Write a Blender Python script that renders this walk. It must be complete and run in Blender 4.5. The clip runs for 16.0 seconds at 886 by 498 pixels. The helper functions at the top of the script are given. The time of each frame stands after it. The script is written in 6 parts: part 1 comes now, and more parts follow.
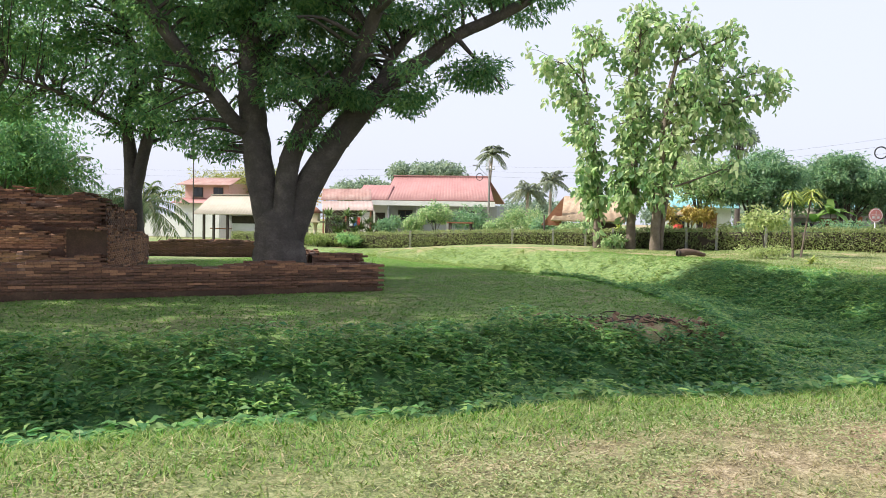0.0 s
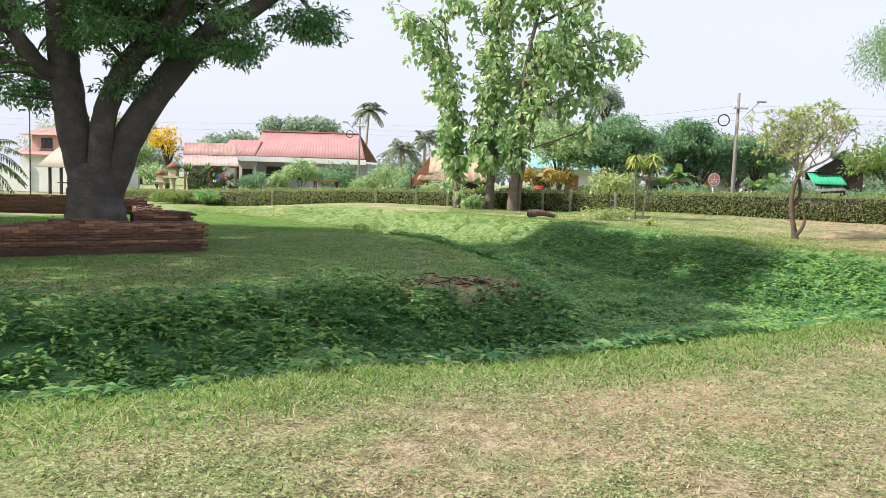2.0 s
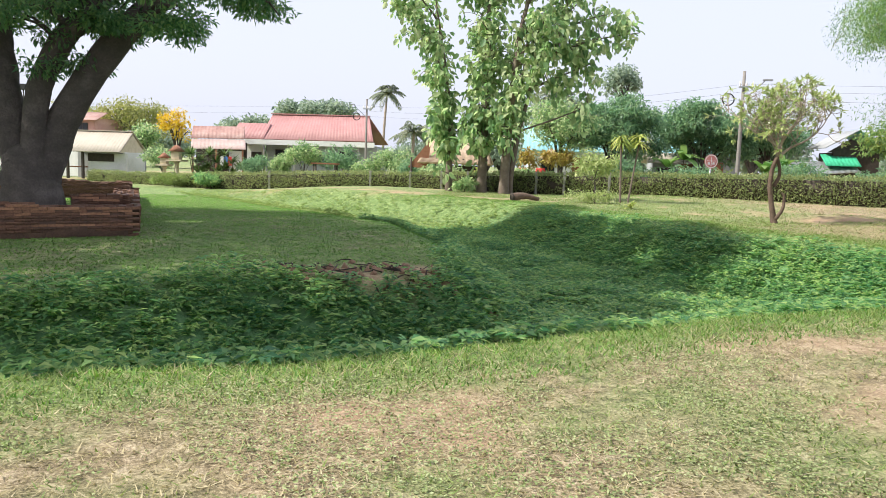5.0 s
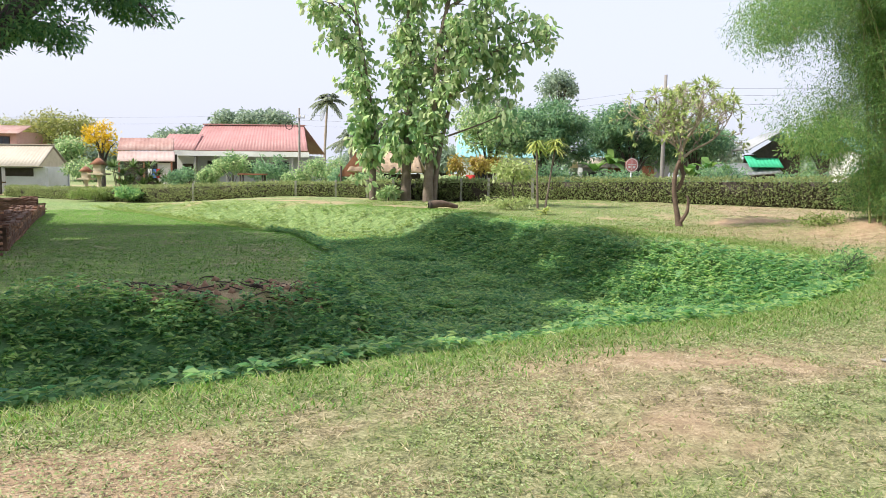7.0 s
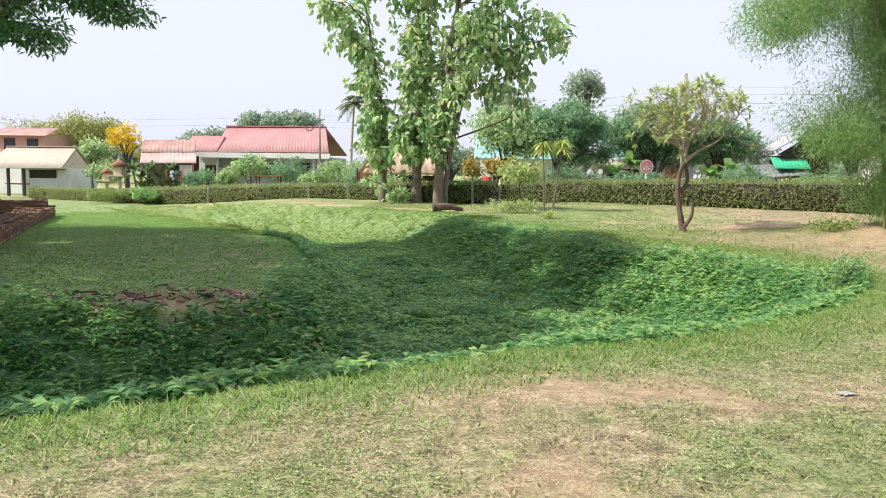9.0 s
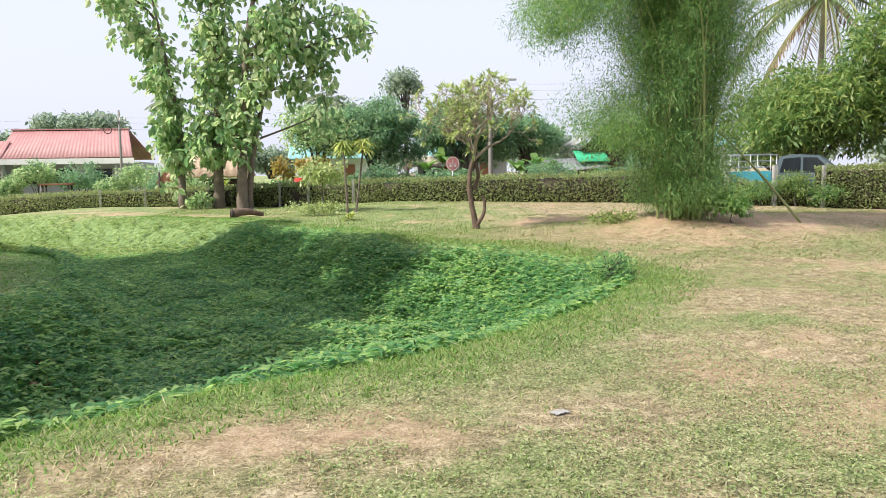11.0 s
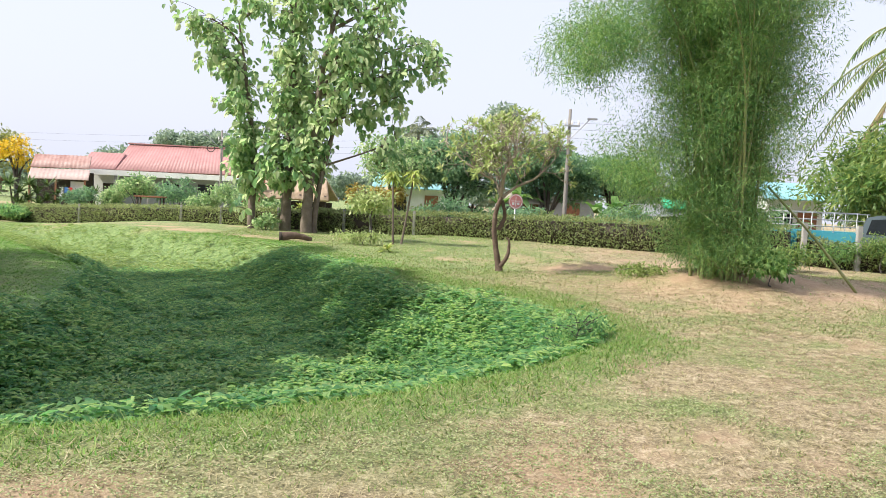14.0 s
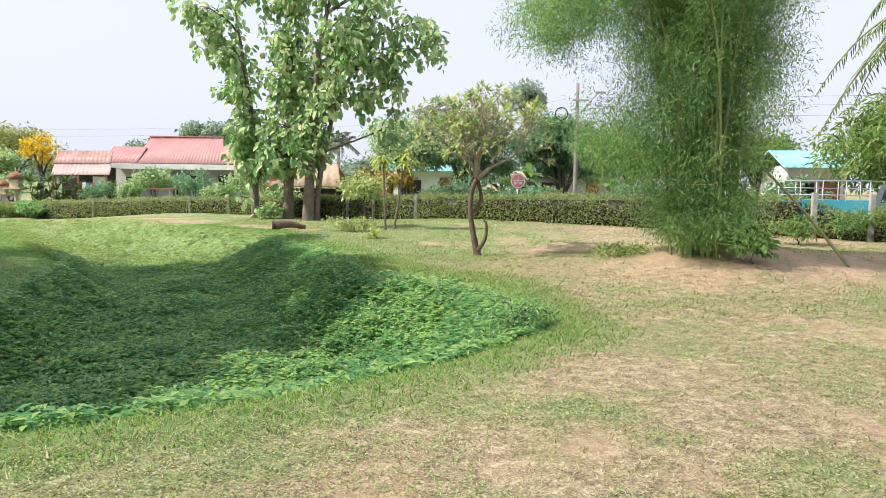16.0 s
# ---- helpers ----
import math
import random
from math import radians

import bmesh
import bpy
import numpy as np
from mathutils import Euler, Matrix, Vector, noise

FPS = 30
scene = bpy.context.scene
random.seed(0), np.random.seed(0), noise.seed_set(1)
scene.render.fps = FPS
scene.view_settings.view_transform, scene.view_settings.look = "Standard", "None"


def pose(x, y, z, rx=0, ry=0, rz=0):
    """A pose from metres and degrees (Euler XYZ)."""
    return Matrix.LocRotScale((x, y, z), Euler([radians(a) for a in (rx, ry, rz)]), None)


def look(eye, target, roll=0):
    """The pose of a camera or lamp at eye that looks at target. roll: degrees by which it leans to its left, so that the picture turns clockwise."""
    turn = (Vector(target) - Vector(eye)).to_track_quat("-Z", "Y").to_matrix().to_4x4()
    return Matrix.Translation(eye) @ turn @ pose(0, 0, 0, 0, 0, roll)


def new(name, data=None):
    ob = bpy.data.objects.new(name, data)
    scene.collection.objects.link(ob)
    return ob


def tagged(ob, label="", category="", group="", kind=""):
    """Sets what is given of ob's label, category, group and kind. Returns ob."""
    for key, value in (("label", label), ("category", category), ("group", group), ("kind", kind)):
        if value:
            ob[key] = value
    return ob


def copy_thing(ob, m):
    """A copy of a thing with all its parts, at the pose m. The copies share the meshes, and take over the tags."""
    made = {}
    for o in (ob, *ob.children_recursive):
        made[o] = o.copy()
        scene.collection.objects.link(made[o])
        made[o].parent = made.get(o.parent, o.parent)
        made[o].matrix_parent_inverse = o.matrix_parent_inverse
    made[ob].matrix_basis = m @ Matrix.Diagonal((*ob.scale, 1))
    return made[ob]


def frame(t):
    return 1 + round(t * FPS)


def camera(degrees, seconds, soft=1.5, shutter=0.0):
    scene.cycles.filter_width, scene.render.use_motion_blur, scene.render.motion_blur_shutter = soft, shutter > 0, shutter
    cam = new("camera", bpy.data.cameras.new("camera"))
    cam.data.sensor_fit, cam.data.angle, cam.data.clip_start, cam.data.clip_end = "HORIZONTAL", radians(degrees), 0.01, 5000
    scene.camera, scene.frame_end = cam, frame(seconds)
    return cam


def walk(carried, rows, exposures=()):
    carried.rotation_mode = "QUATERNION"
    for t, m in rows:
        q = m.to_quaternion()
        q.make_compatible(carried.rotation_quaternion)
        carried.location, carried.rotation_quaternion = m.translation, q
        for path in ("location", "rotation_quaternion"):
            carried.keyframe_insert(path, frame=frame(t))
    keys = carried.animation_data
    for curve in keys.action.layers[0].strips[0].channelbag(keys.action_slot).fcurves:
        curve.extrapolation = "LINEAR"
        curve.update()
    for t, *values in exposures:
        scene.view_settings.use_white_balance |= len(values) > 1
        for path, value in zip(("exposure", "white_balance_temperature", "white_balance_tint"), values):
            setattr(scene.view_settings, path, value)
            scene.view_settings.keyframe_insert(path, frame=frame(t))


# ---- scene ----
cam = camera(60.3, 16.0, soft=0.75)
PATH = [
    (0, (2.536, -0.298, 1.307), (2.126, 1.658, 1.233), 1.1),
    (0.5, (2.769, -0.166, 1.322), (2.418, 1.8, 1.21), 2.5),
    (1, (3.02, -0.046, 1.317), (2.761, 1.933, 1.185), 2.9),
    (1.5, (3.281, 0.067, 1.32), (3.072, 2.048, 1.141), 1.7),
    (2, (3.547, 0.213, 1.346), (3.442, 2.203, 1.172), 2.0),
    (2.5, (3.819, 0.333, 1.354), (3.721, 2.323, 1.184), 1.5),
    (3, (4.057, 0.472, 1.344), (3.907, 2.456, 1.137), 1.2),
    (3.5, (4.302, 0.601, 1.375), (4.174, 2.585, 1.157), 1.3),
    (3.7, (4.424, 0.646, 1.369), (4.308, 2.631, 1.15), 0.9),
    (5.8, (5.795, 1.384, 1.366), (5.581, 3.361, 1.145), 2.4),
    (6, (5.913, 1.463, 1.375), (5.741, 3.443, 1.146), 2.5),
    (6.5, (6.206, 1.586, 1.392), (6.178, 3.575, 1.179), 1.9),
    (7, (6.468, 1.702, 1.403), (6.405, 3.691, 1.206), 0.8),
    (7.5, (6.722, 1.863, 1.426), (6.596, 3.851, 1.244), 0.9),
    (8, (7.024, 1.992, 1.447), (6.865, 3.977, 1.264), 1.1),
    (8.2, (7.117, 2.039, 1.448), (6.941, 4.021, 1.243), 0.6),
    (10.3, (7.958, 2.947, 1.478), (7.978, 4.94, 1.304), 0.4),
    (10.5, (8.09, 2.977, 1.487), (8.158, 4.968, 1.307), 0.1),
    (11, (8.402, 3.121, 1.511), (8.679, 5.092, 1.311), -0.9),
    (11.5, (8.71, 3.276, 1.552), (9.087, 5.232, 1.373), -1.0),
    (12, (9.091, 3.4, 1.546), (9.509, 5.351, 1.405), -0.6),
    (12.5, (9.43, 3.476, 1.558), (9.82, 5.435, 1.461), 0.7),
    (13, (9.777, 3.526, 1.587), (9.949, 5.518, 1.547), 0.4),
    (13.5, (10.132, 3.586, 1.598), (10.039, 5.583, 1.531), 2.1),
    (14, (10.475, 3.765, 1.602), (10.464, 5.762, 1.485), 2.9),
    (14.5, (10.832, 3.932, 1.614), (10.717, 5.921, 1.435), 1.4),
    (15, (11.13, 4.038, 1.639), (10.971, 6.013, 1.368), 0.5),
    (15.5, (11.449, 4.228, 1.685), (11.339, 6.214, 1.484), 1.1),
    (16, (11.812, 4.383, 1.682), (11.701, 6.372, 1.513), 0.8),
]
walk(cam, [(t, look(eye, target, roll)) for t, eye, target, roll in PATH])

# ---- light ----
SUN_ELEV, SUN_FROM = radians(45), (-0.96, -0.28)
scene.view_settings.exposure = 0.72
world = bpy.data.worlds.new("hazy_sky")
scene.world = world
world.use_nodes = True
wn, wl = world.node_tree.nodes, world.node_tree.links
sky = wn.new("ShaderNodeTexSky")
sky.sky_type, sky.sun_disc = "NISHITA", False
sky.sun_elevation, sky.sun_rotation = SUN_ELEV, math.atan2(SUN_FROM[0], SUN_FROM[1])
sky.air_density, sky.dust_density, sky.ozone_density = 1.0, 6.0, 1.0
haze = wn.new("ShaderNodeMix")
haze.data_type = "RGBA"
haze.inputs["Factor"].default_value = 0.72
haze.inputs["B"].default_value = (7.5, 7.8, 9.3, 1)
wl.new(sky.outputs[0], haze.inputs["A"])
wl.new(haze.outputs["Result"], wn["Background"].inputs["Color"])
wn["Background"].inputs["Strength"].default_value = 0.09
sun = new("sun", bpy.data.lights.new("sun", "SUN"))
sun.data.energy, sun.data.angle, sun.data.color = 4.1, radians(0.6), (1.0, 0.95, 0.86)
sun.matrix_world = look((0, 0, 0), (-SUN_FROM[0] * math.cos(SUN_ELEV), -SUN_FROM[1] * math.cos(SUN_ELEV), -math.sin(SUN_ELEV)))

# ---- materials ----
def nodes_of(name):
    m = bpy.data.materials.new(name)
    m.use_nodes = True
    nt = m.node_tree
    return m, nt.nodes, nt.links, nt.nodes["Principled BSDF"]


def ramp_node(n, stops):
    r = n.new("ShaderNodeValToRGB")
    e = r.color_ramp.elements
    while len(e) < len(stops):
        e.new(0.5)
    for k, (p, c) in zip(e, stops):
        k.position, k.color = p, (*c, 1)
    return r


def noise_node(n, l, scale, detail=5, rough=0.6, coord="Object"):
    tc = n.new("ShaderNodeTexCoord")
    t = n.new("ShaderNodeTexNoise")
    t.inputs["Scale"].default_value, t.inputs["Detail"].default_value, t.inputs["Roughness"].default_value = scale, detail, rough
    l.new(tc.outputs[coord], t.inputs["Vector"])
    return t


def surface(name, stops, scale=6.0, fine=60.0, rough=0.8, bump=0.3, metal=0.0, piece=0.0, coord="Object"):
    """Two scales of colour variation, fine relief; piece: how much each object of the kind differs."""
    m, n, l, p = nodes_of(name)
    a, b = noise_node(n, l, scale, 6, coord=coord), noise_node(n, l, fine, 4, coord=coord)
    mix = n.new("ShaderNodeMath")
    mix.operation = "MULTIPLY_ADD"
    mix.inputs[1].default_value = 0.35
    l.new(b.outputs[0], mix.inputs[0])
    sc = n.new("ShaderNodeMath")
    sc.operation = "MULTIPLY"
    sc.inputs[1].default_value = 0.65
    l.new(a.outputs[0], sc.inputs[0])
    l.new(sc.outputs[0], mix.inputs[2])
    last = mix.outputs[0]
    if piece:
        oi = n.new("ShaderNodeObjectInfo")
        ad = n.new("ShaderNodeMath")
        ad.operation = "MULTIPLY_ADD"
        ad.inputs[1].default_value = piece
        l.new(oi.outputs["Random"], ad.inputs[0])
        l.new(last, ad.inputs[2])
        sb = n.new("ShaderNodeMath")
        sb.operation = "SUBTRACT"
        sb.inputs[1].default_value = piece / 2
        l.new(ad.outputs[0], sb.inputs[0])
        last = sb.outputs[0]
    r = ramp_node(n, stops)
    l.new(last, r.inputs[0])
    l.new(r.outputs[0], p.inputs["Base Color"])
    p.inputs["Roughness"].default_value, p.inputs["Metallic"].default_value = rough, metal
    if bump:
        bp = n.new("ShaderNodeBump")
        bp.inputs["Strength"].default_value, bp.inputs["Distance"].default_value = bump, 0.02
        l.new(b.outputs[0], bp.inputs["Height"])
        l.new(bp.outputs[0], p.inputs["Normal"])
    return m


def leafy(name, stops, through_light=0.35, rough=0.55, patch=0.5):
    """Leaf: each leaf has its own tone, clumps drift in tone, light comes through the blade."""
    m, n, l, p = nodes_of(name)
    geo = n.new("ShaderNodeNewGeometry")
    nz = noise_node(n, l, patch, 3)
    mix = n.new("ShaderNodeMath")
    mix.operation = "MULTIPLY_ADD"
    mix.inputs[1].default_value = 0.55
    l.new(geo.outputs["Random Per Island"], mix.inputs[0])
    sc = n.new("ShaderNodeMath")
    sc.operation = "MULTIPLY"
    sc.inputs[1].default_value = 0.5
    l.new(nz.outputs[0], sc.inputs[0])
    l.new(sc.outputs[0], mix.inputs[2])
    r = ramp_node(n, stops)
    l.new(mix.outputs[0], r.inputs[0])
    l.new(r.outputs[0], p.inputs["Base Color"])
    p.inputs["Roughness"].default_value = rough
    tr = n.new("ShaderNodeBsdfTranslucent")
    hs = n.new("ShaderNodeHueSaturation")
    hs.inputs["Saturation"].default_value, hs.inputs["Value"].default_value = 1.1, 1.25
    l.new(r.outputs[0], hs.inputs["Color"])
    l.new(hs.outputs[0], tr.inputs["Color"])
    ms = n.new("ShaderNodeMixShader")
    ms.inputs[0].default_value = through_light
    l.new(p.outputs[0], ms.inputs[1])
    l.new(tr.outputs[0], ms.inputs[2])
    l.new(ms.outputs[0], n["Material Output"].inputs["Surface"])
    return m


def three(a, b, c):
    return [(0.22, a), (0.5, b), (0.8, c)]


M = {}
M["bark"] = surface("rough_grey_bark", three((0.028, 0.024, 0.022), (0.085, 0.072, 0.064), (0.19, 0.165, 0.145)), 3, 22, 0.9, 1.0)
M["teak_bark"] = surface("pale_bark", three((0.07, 0.052, 0.04), (0.16, 0.125, 0.098), (0.28, 0.235, 0.195)), 4, 40, 0.9, 0.7)
M["frangi_bark"] = surface("grey_smooth_bark", three((0.18, 0.14, 0.11), (0.33, 0.27, 0.22), (0.48, 0.42, 0.36)), 5, 50, 0.85, 0.6)
M["frangi_stem"] = surface("brown_knotted_bark", three((0.045, 0.03, 0.022), (0.12, 0.08, 0.058), (0.24, 0.17, 0.13)), 5, 40, 0.9, 0.8)
M["rain_leaf"] = leafy("fine_dark_leaf", three((0.08, 0.18, 0.085), (0.14, 0.28, 0.12), (0.24, 0.37, 0.14)), 0.62)
M["teak_leaf"] = leafy("large_bright_leaf", three((0.15, 0.28, 0.13), (0.31, 0.44, 0.2), (0.56, 0.61, 0.37)), 0.6)
M["mango_leaf"] = leafy("dark_glossy_leaf", three((0.10, 0.2, 0.12), (0.19, 0.33, 0.18), (0.31, 0.44, 0.23)), 0.5, 0.38)
M["mango_young"] = leafy("yellowish_leaf", three((0.09, 0.18, 0.06), (0.18, 0.29, 0.09), (0.34, 0.40, 0.13)), 0.5, 0.5, 0.5)
M["bamboo_leaf"] = leafy("bamboo_leaf", three((0.09, 0.2, 0.08), (0.18, 0.32, 0.11), (0.32, 0.44, 0.15)), 0.55)
M["frangi_leaf"] = leafy("pale_green_leaf", three((0.25, 0.34, 0.12), (0.38, 0.46, 0.19), (0.54, 0.57, 0.29)), 0.45)
M["hedge_leaf"] = leafy("hedge_leaf", three((0.15, 0.17, 0.08), (0.24, 0.31, 0.12), (0.38, 0.40, 0.19)), 0.5, 0.6, 1.2)
M["moat_leaf"] = leafy("moat_plant_leaf", three((0.075, 0.21, 0.10), (0.2, 0.38, 0.145), (0.42, 0.55, 0.21)), 0.55, 0.5, 0.9)
M["lush_grass"] = leafy("lush_grass", three((0.13, 0.22, 0.05), (0.22, 0.31, 0.085), (0.35, 0.4, 0.15)), 0.35, 0.7, 0.8)
M["turf"] = leafy("green_turf", three((0.09, 0.22, 0.045), (0.15, 0.32, 0.06), (0.24, 0.4, 0.09)), 0.35, 0.7, 0.8)
M["straw"] = leafy("dry_grass", three((0.26, 0.23, 0.10), (0.42, 0.36, 0.2), (0.55, 0.48, 0.32)), 0.3, 0.8, 0.8)
M["weed_leaf"] = leafy("lawn_weed_leaf", three((0.2, 0.27, 0.09), (0.31, 0.38, 0.16), (0.45, 0.49, 0.27)), 0.3, 0.6, 0.8)
M["palm_leaf"] = leafy("palm_leaf", three((0.05, 0.10, 0.03), (0.10, 0.17, 0.05), (0.2, 0.26, 0.09)), 0.25, 0.5)
# far palms: distance haze is mixed into the leaf colour as grey
M["hazed_palm"] = leafy("haze_tinted_palm_leaf", three((0.14, 0.18, 0.13), (0.21, 0.25, 0.18), (0.3, 0.33, 0.23)), 0.25, 0.6)
M["dead_frond"] = leafy("dead_frond", three((0.16, 0.11, 0.06), (0.28, 0.2, 0.12), (0.4, 0.31, 0.2)), 0.15, 0.8)
M["yellow_flower"] = leafy("yellow_blossom", three((0.5, 0.34, 0.02), (0.72, 0.5, 0.03), (0.8, 0.62, 0.08)), 0.3)
M["yellow_head"] = leafy("yellow_striped_leaf", three((0.18, 0.28, 0.07), (0.36, 0.43, 0.11), (0.54, 0.55, 0.19)), 0.35)
# far trees: greens paled so the base colour carries the distance haze
M["haze_tinted_leaf"] = leafy("haze_tinted_leaf", three((0.18, 0.25, 0.19), (0.26, 0.34, 0.25), (0.35, 0.42, 0.3)), 0.4)
M["yellow_green"] = leafy("sparse_yellow_leaf", three((0.2, 0.24, 0.07), (0.3, 0.33, 0.10), (0.44, 0.44, 0.16)), 0.3)
M["banana_leaf"] = leafy("banana_leaf", three((0.06, 0.16, 0.04), (0.12, 0.24, 0.06), (0.22, 0.34, 0.10)), 0.4)
M["brick"] = surface("old_red_brick", three((0.06, 0.038, 0.03), (0.19, 0.095, 0.058), (0.5, 0.26, 0.14)), 0.9, 30, 0.9, 0.6, piece=0.3)
M["brick_dark"] = surface("weathered_brickwork", three((0.05, 0.034, 0.027), (0.12, 0.07, 0.05), (0.24, 0.14, 0.09)), 2.5, 30, 0.95, 0.8)
M["soil"] = surface("reddish_soil", three((0.16, 0.09, 0.055), (0.28, 0.17, 0.11), (0.4, 0.28, 0.19)), 2, 25, 0.95, 0.8)
M["sand"] = surface("pale_sandy_soil", three((0.34, 0.25, 0.15), (0.48, 0.37, 0.24), (0.6, 0.48, 0.33)), 1.5, 20, 0.95, 0.6)
M["red_roof"] = surface("faded_red_metal", three((0.31, 0.14, 0.135), (0.41, 0.205, 0.195), (0.48, 0.28, 0.265)), 0.7, 6, 0.6, 0.1)
M["rust_roof"] = surface("rusty_pale_sheet", three((0.2, 0.08, 0.06), (0.36, 0.21, 0.18), (0.5, 0.38, 0.34)), 0.9, 5, 0.6, 0.1)
M["pale_roof"] = surface("pale_pinkish_sheet", three((0.3, 0.2, 0.17), (0.42, 0.31, 0.28), (0.52, 0.42, 0.39)), 0.9, 5, 0.6, 0.1)
M["beige_roof"] = surface("beige_sheet", three((0.32, 0.28, 0.21), (0.43, 0.38, 0.31), (0.52, 0.47, 0.39)), 0.8, 9, 0.6, 0.1)
M["blue_sheet"] = surface("turquoise_sheet", three((0.16, 0.42, 0.46), (0.28, 0.56, 0.62), (0.42, 0.68, 0.74)), 0.9, 8, 0.55, 0.1)
M["green_sheet"] = surface("green_net", three((0.02, 0.28, 0.14), (0.04, 0.42, 0.22), (0.08, 0.52, 0.3)), 1.5, 12, 0.7, 0.1)
M["white_wall"] = surface("weathered_white_plaster", three((0.5, 0.5, 0.48), (0.7, 0.7, 0.68), (0.8, 0.8, 0.78)), 0.8, 12, 0.85, 0.15)
M["grey_wall"] = surface("grey_cement_wall", three((0.2, 0.21, 0.22), (0.32, 0.33, 0.34), (0.42, 0.43, 0.44)), 0.8, 14, 0.9, 0.2)
M["pink_wall"] = surface("pink_plaster", three((0.5, 0.27, 0.23), (0.62, 0.38, 0.33), (0.7, 0.48, 0.42)), 0.8, 12, 0.85, 0.15)
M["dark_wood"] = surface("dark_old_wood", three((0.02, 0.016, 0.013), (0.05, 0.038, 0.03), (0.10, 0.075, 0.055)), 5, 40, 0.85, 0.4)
M["brown_wood"] = surface("brown_board", three((0.14, 0.055, 0.03), (0.26, 0.11, 0.06), (0.36, 0.19, 0.11)), 5, 40, 0.8, 0.4)
M["thatch"] = surface("pale_thatch", three((0.3, 0.2, 0.13), (0.46, 0.34, 0.24), (0.6, 0.48, 0.36)), 4, 45, 0.95, 0.8)
M["concrete"] = surface("grey_concrete", three((0.2, 0.19, 0.18), (0.33, 0.32, 0.30), (0.45, 0.44, 0.41)), 3, 40, 0.9, 0.4)
M["pole"] = surface("weathered_pole_concrete", three((0.14, 0.13, 0.12), (0.22, 0.205, 0.19), (0.3, 0.28, 0.26)), 2, 30, 0.9, 0.4)
M["cream"] = surface("cream_painted_cement", three((0.42, 0.36, 0.24), (0.58, 0.5, 0.36), (0.68, 0.6, 0.46)), 3, 30, 0.85, 0.3)
M["glass"] = surface("dark_window_glass", three((0.012, 0.015, 0.018), (0.02, 0.024, 0.03), (0.035, 0.04, 0.045)), 3, 20, 0.12, 0)
M["steel"] = surface("dull_galvanised_steel", three((0.3, 0.31, 0.32), (0.42, 0.43, 0.44), (0.55, 0.56, 0.57)), 5, 60, 0.45, 0.1, 0.7)
M["black"] = surface("black_rubber", three((0.012, 0.012, 0.012), (0.022, 0.022, 0.022), (0.04, 0.04, 0.04)), 6, 60, 0.7, 0.2)
M["sign_red"] = surface("faded_sign_red", three((0.5, 0.14, 0.14), (0.6, 0.22, 0.21), (0.66, 0.32, 0.3)), 4, 40, 0.55, 0.1)
M["sign_white"] = surface("sign_white", three((0.6, 0.56, 0.54), (0.74, 0.7, 0.68), (0.8, 0.78, 0.76)), 4, 40, 0.55, 0.1)
M["truck_paint"] = surface("turquoise_car_paint", three((0.02, 0.15, 0.2), (0.04, 0.22, 0.28), (0.08, 0.28, 0.34)), 2, 30, 0.3, 0)
M["dark_paint"] = surface("dark_grey_car_paint", three((0.06, 0.085, 0.10), (0.09, 0.12, 0.14), (0.14, 0.18, 0.2)), 2, 30, 0.3, 0)
M["red_cloth"] = surface("red_cloth", three((0.4, 0.02, 0.02), (0.55, 0.04, 0.04), (0.66, 0.1, 0.08)), 6, 50, 0.85, 0.2)
M["blue_cloth"] = surface("blue_cloth", three((0.02, 0.08, 0.3), (0.05, 0.16, 0.42), (0.16, 0.3, 0.55)), 6, 50, 0.85, 0.2)
M["red_leaf"] = leafy("red_croton_leaf", three((0.26, 0.18, 0.05), (0.4, 0.29, 0.08), (0.46, 0.42, 0.12)), 0.3)
M["bamboo_culm"] = surface("bamboo_culm", three((0.10, 0.13, 0.04), (0.22, 0.24, 0.09), (0.38, 0.36, 0.18)), 6, 50, 0.6, 0.2)
M["petal"] = leafy("white_petal", three((0.6, 0.58, 0.4), (0.75, 0.73, 0.6), (0.8, 0.8, 0.72)), 0.3)


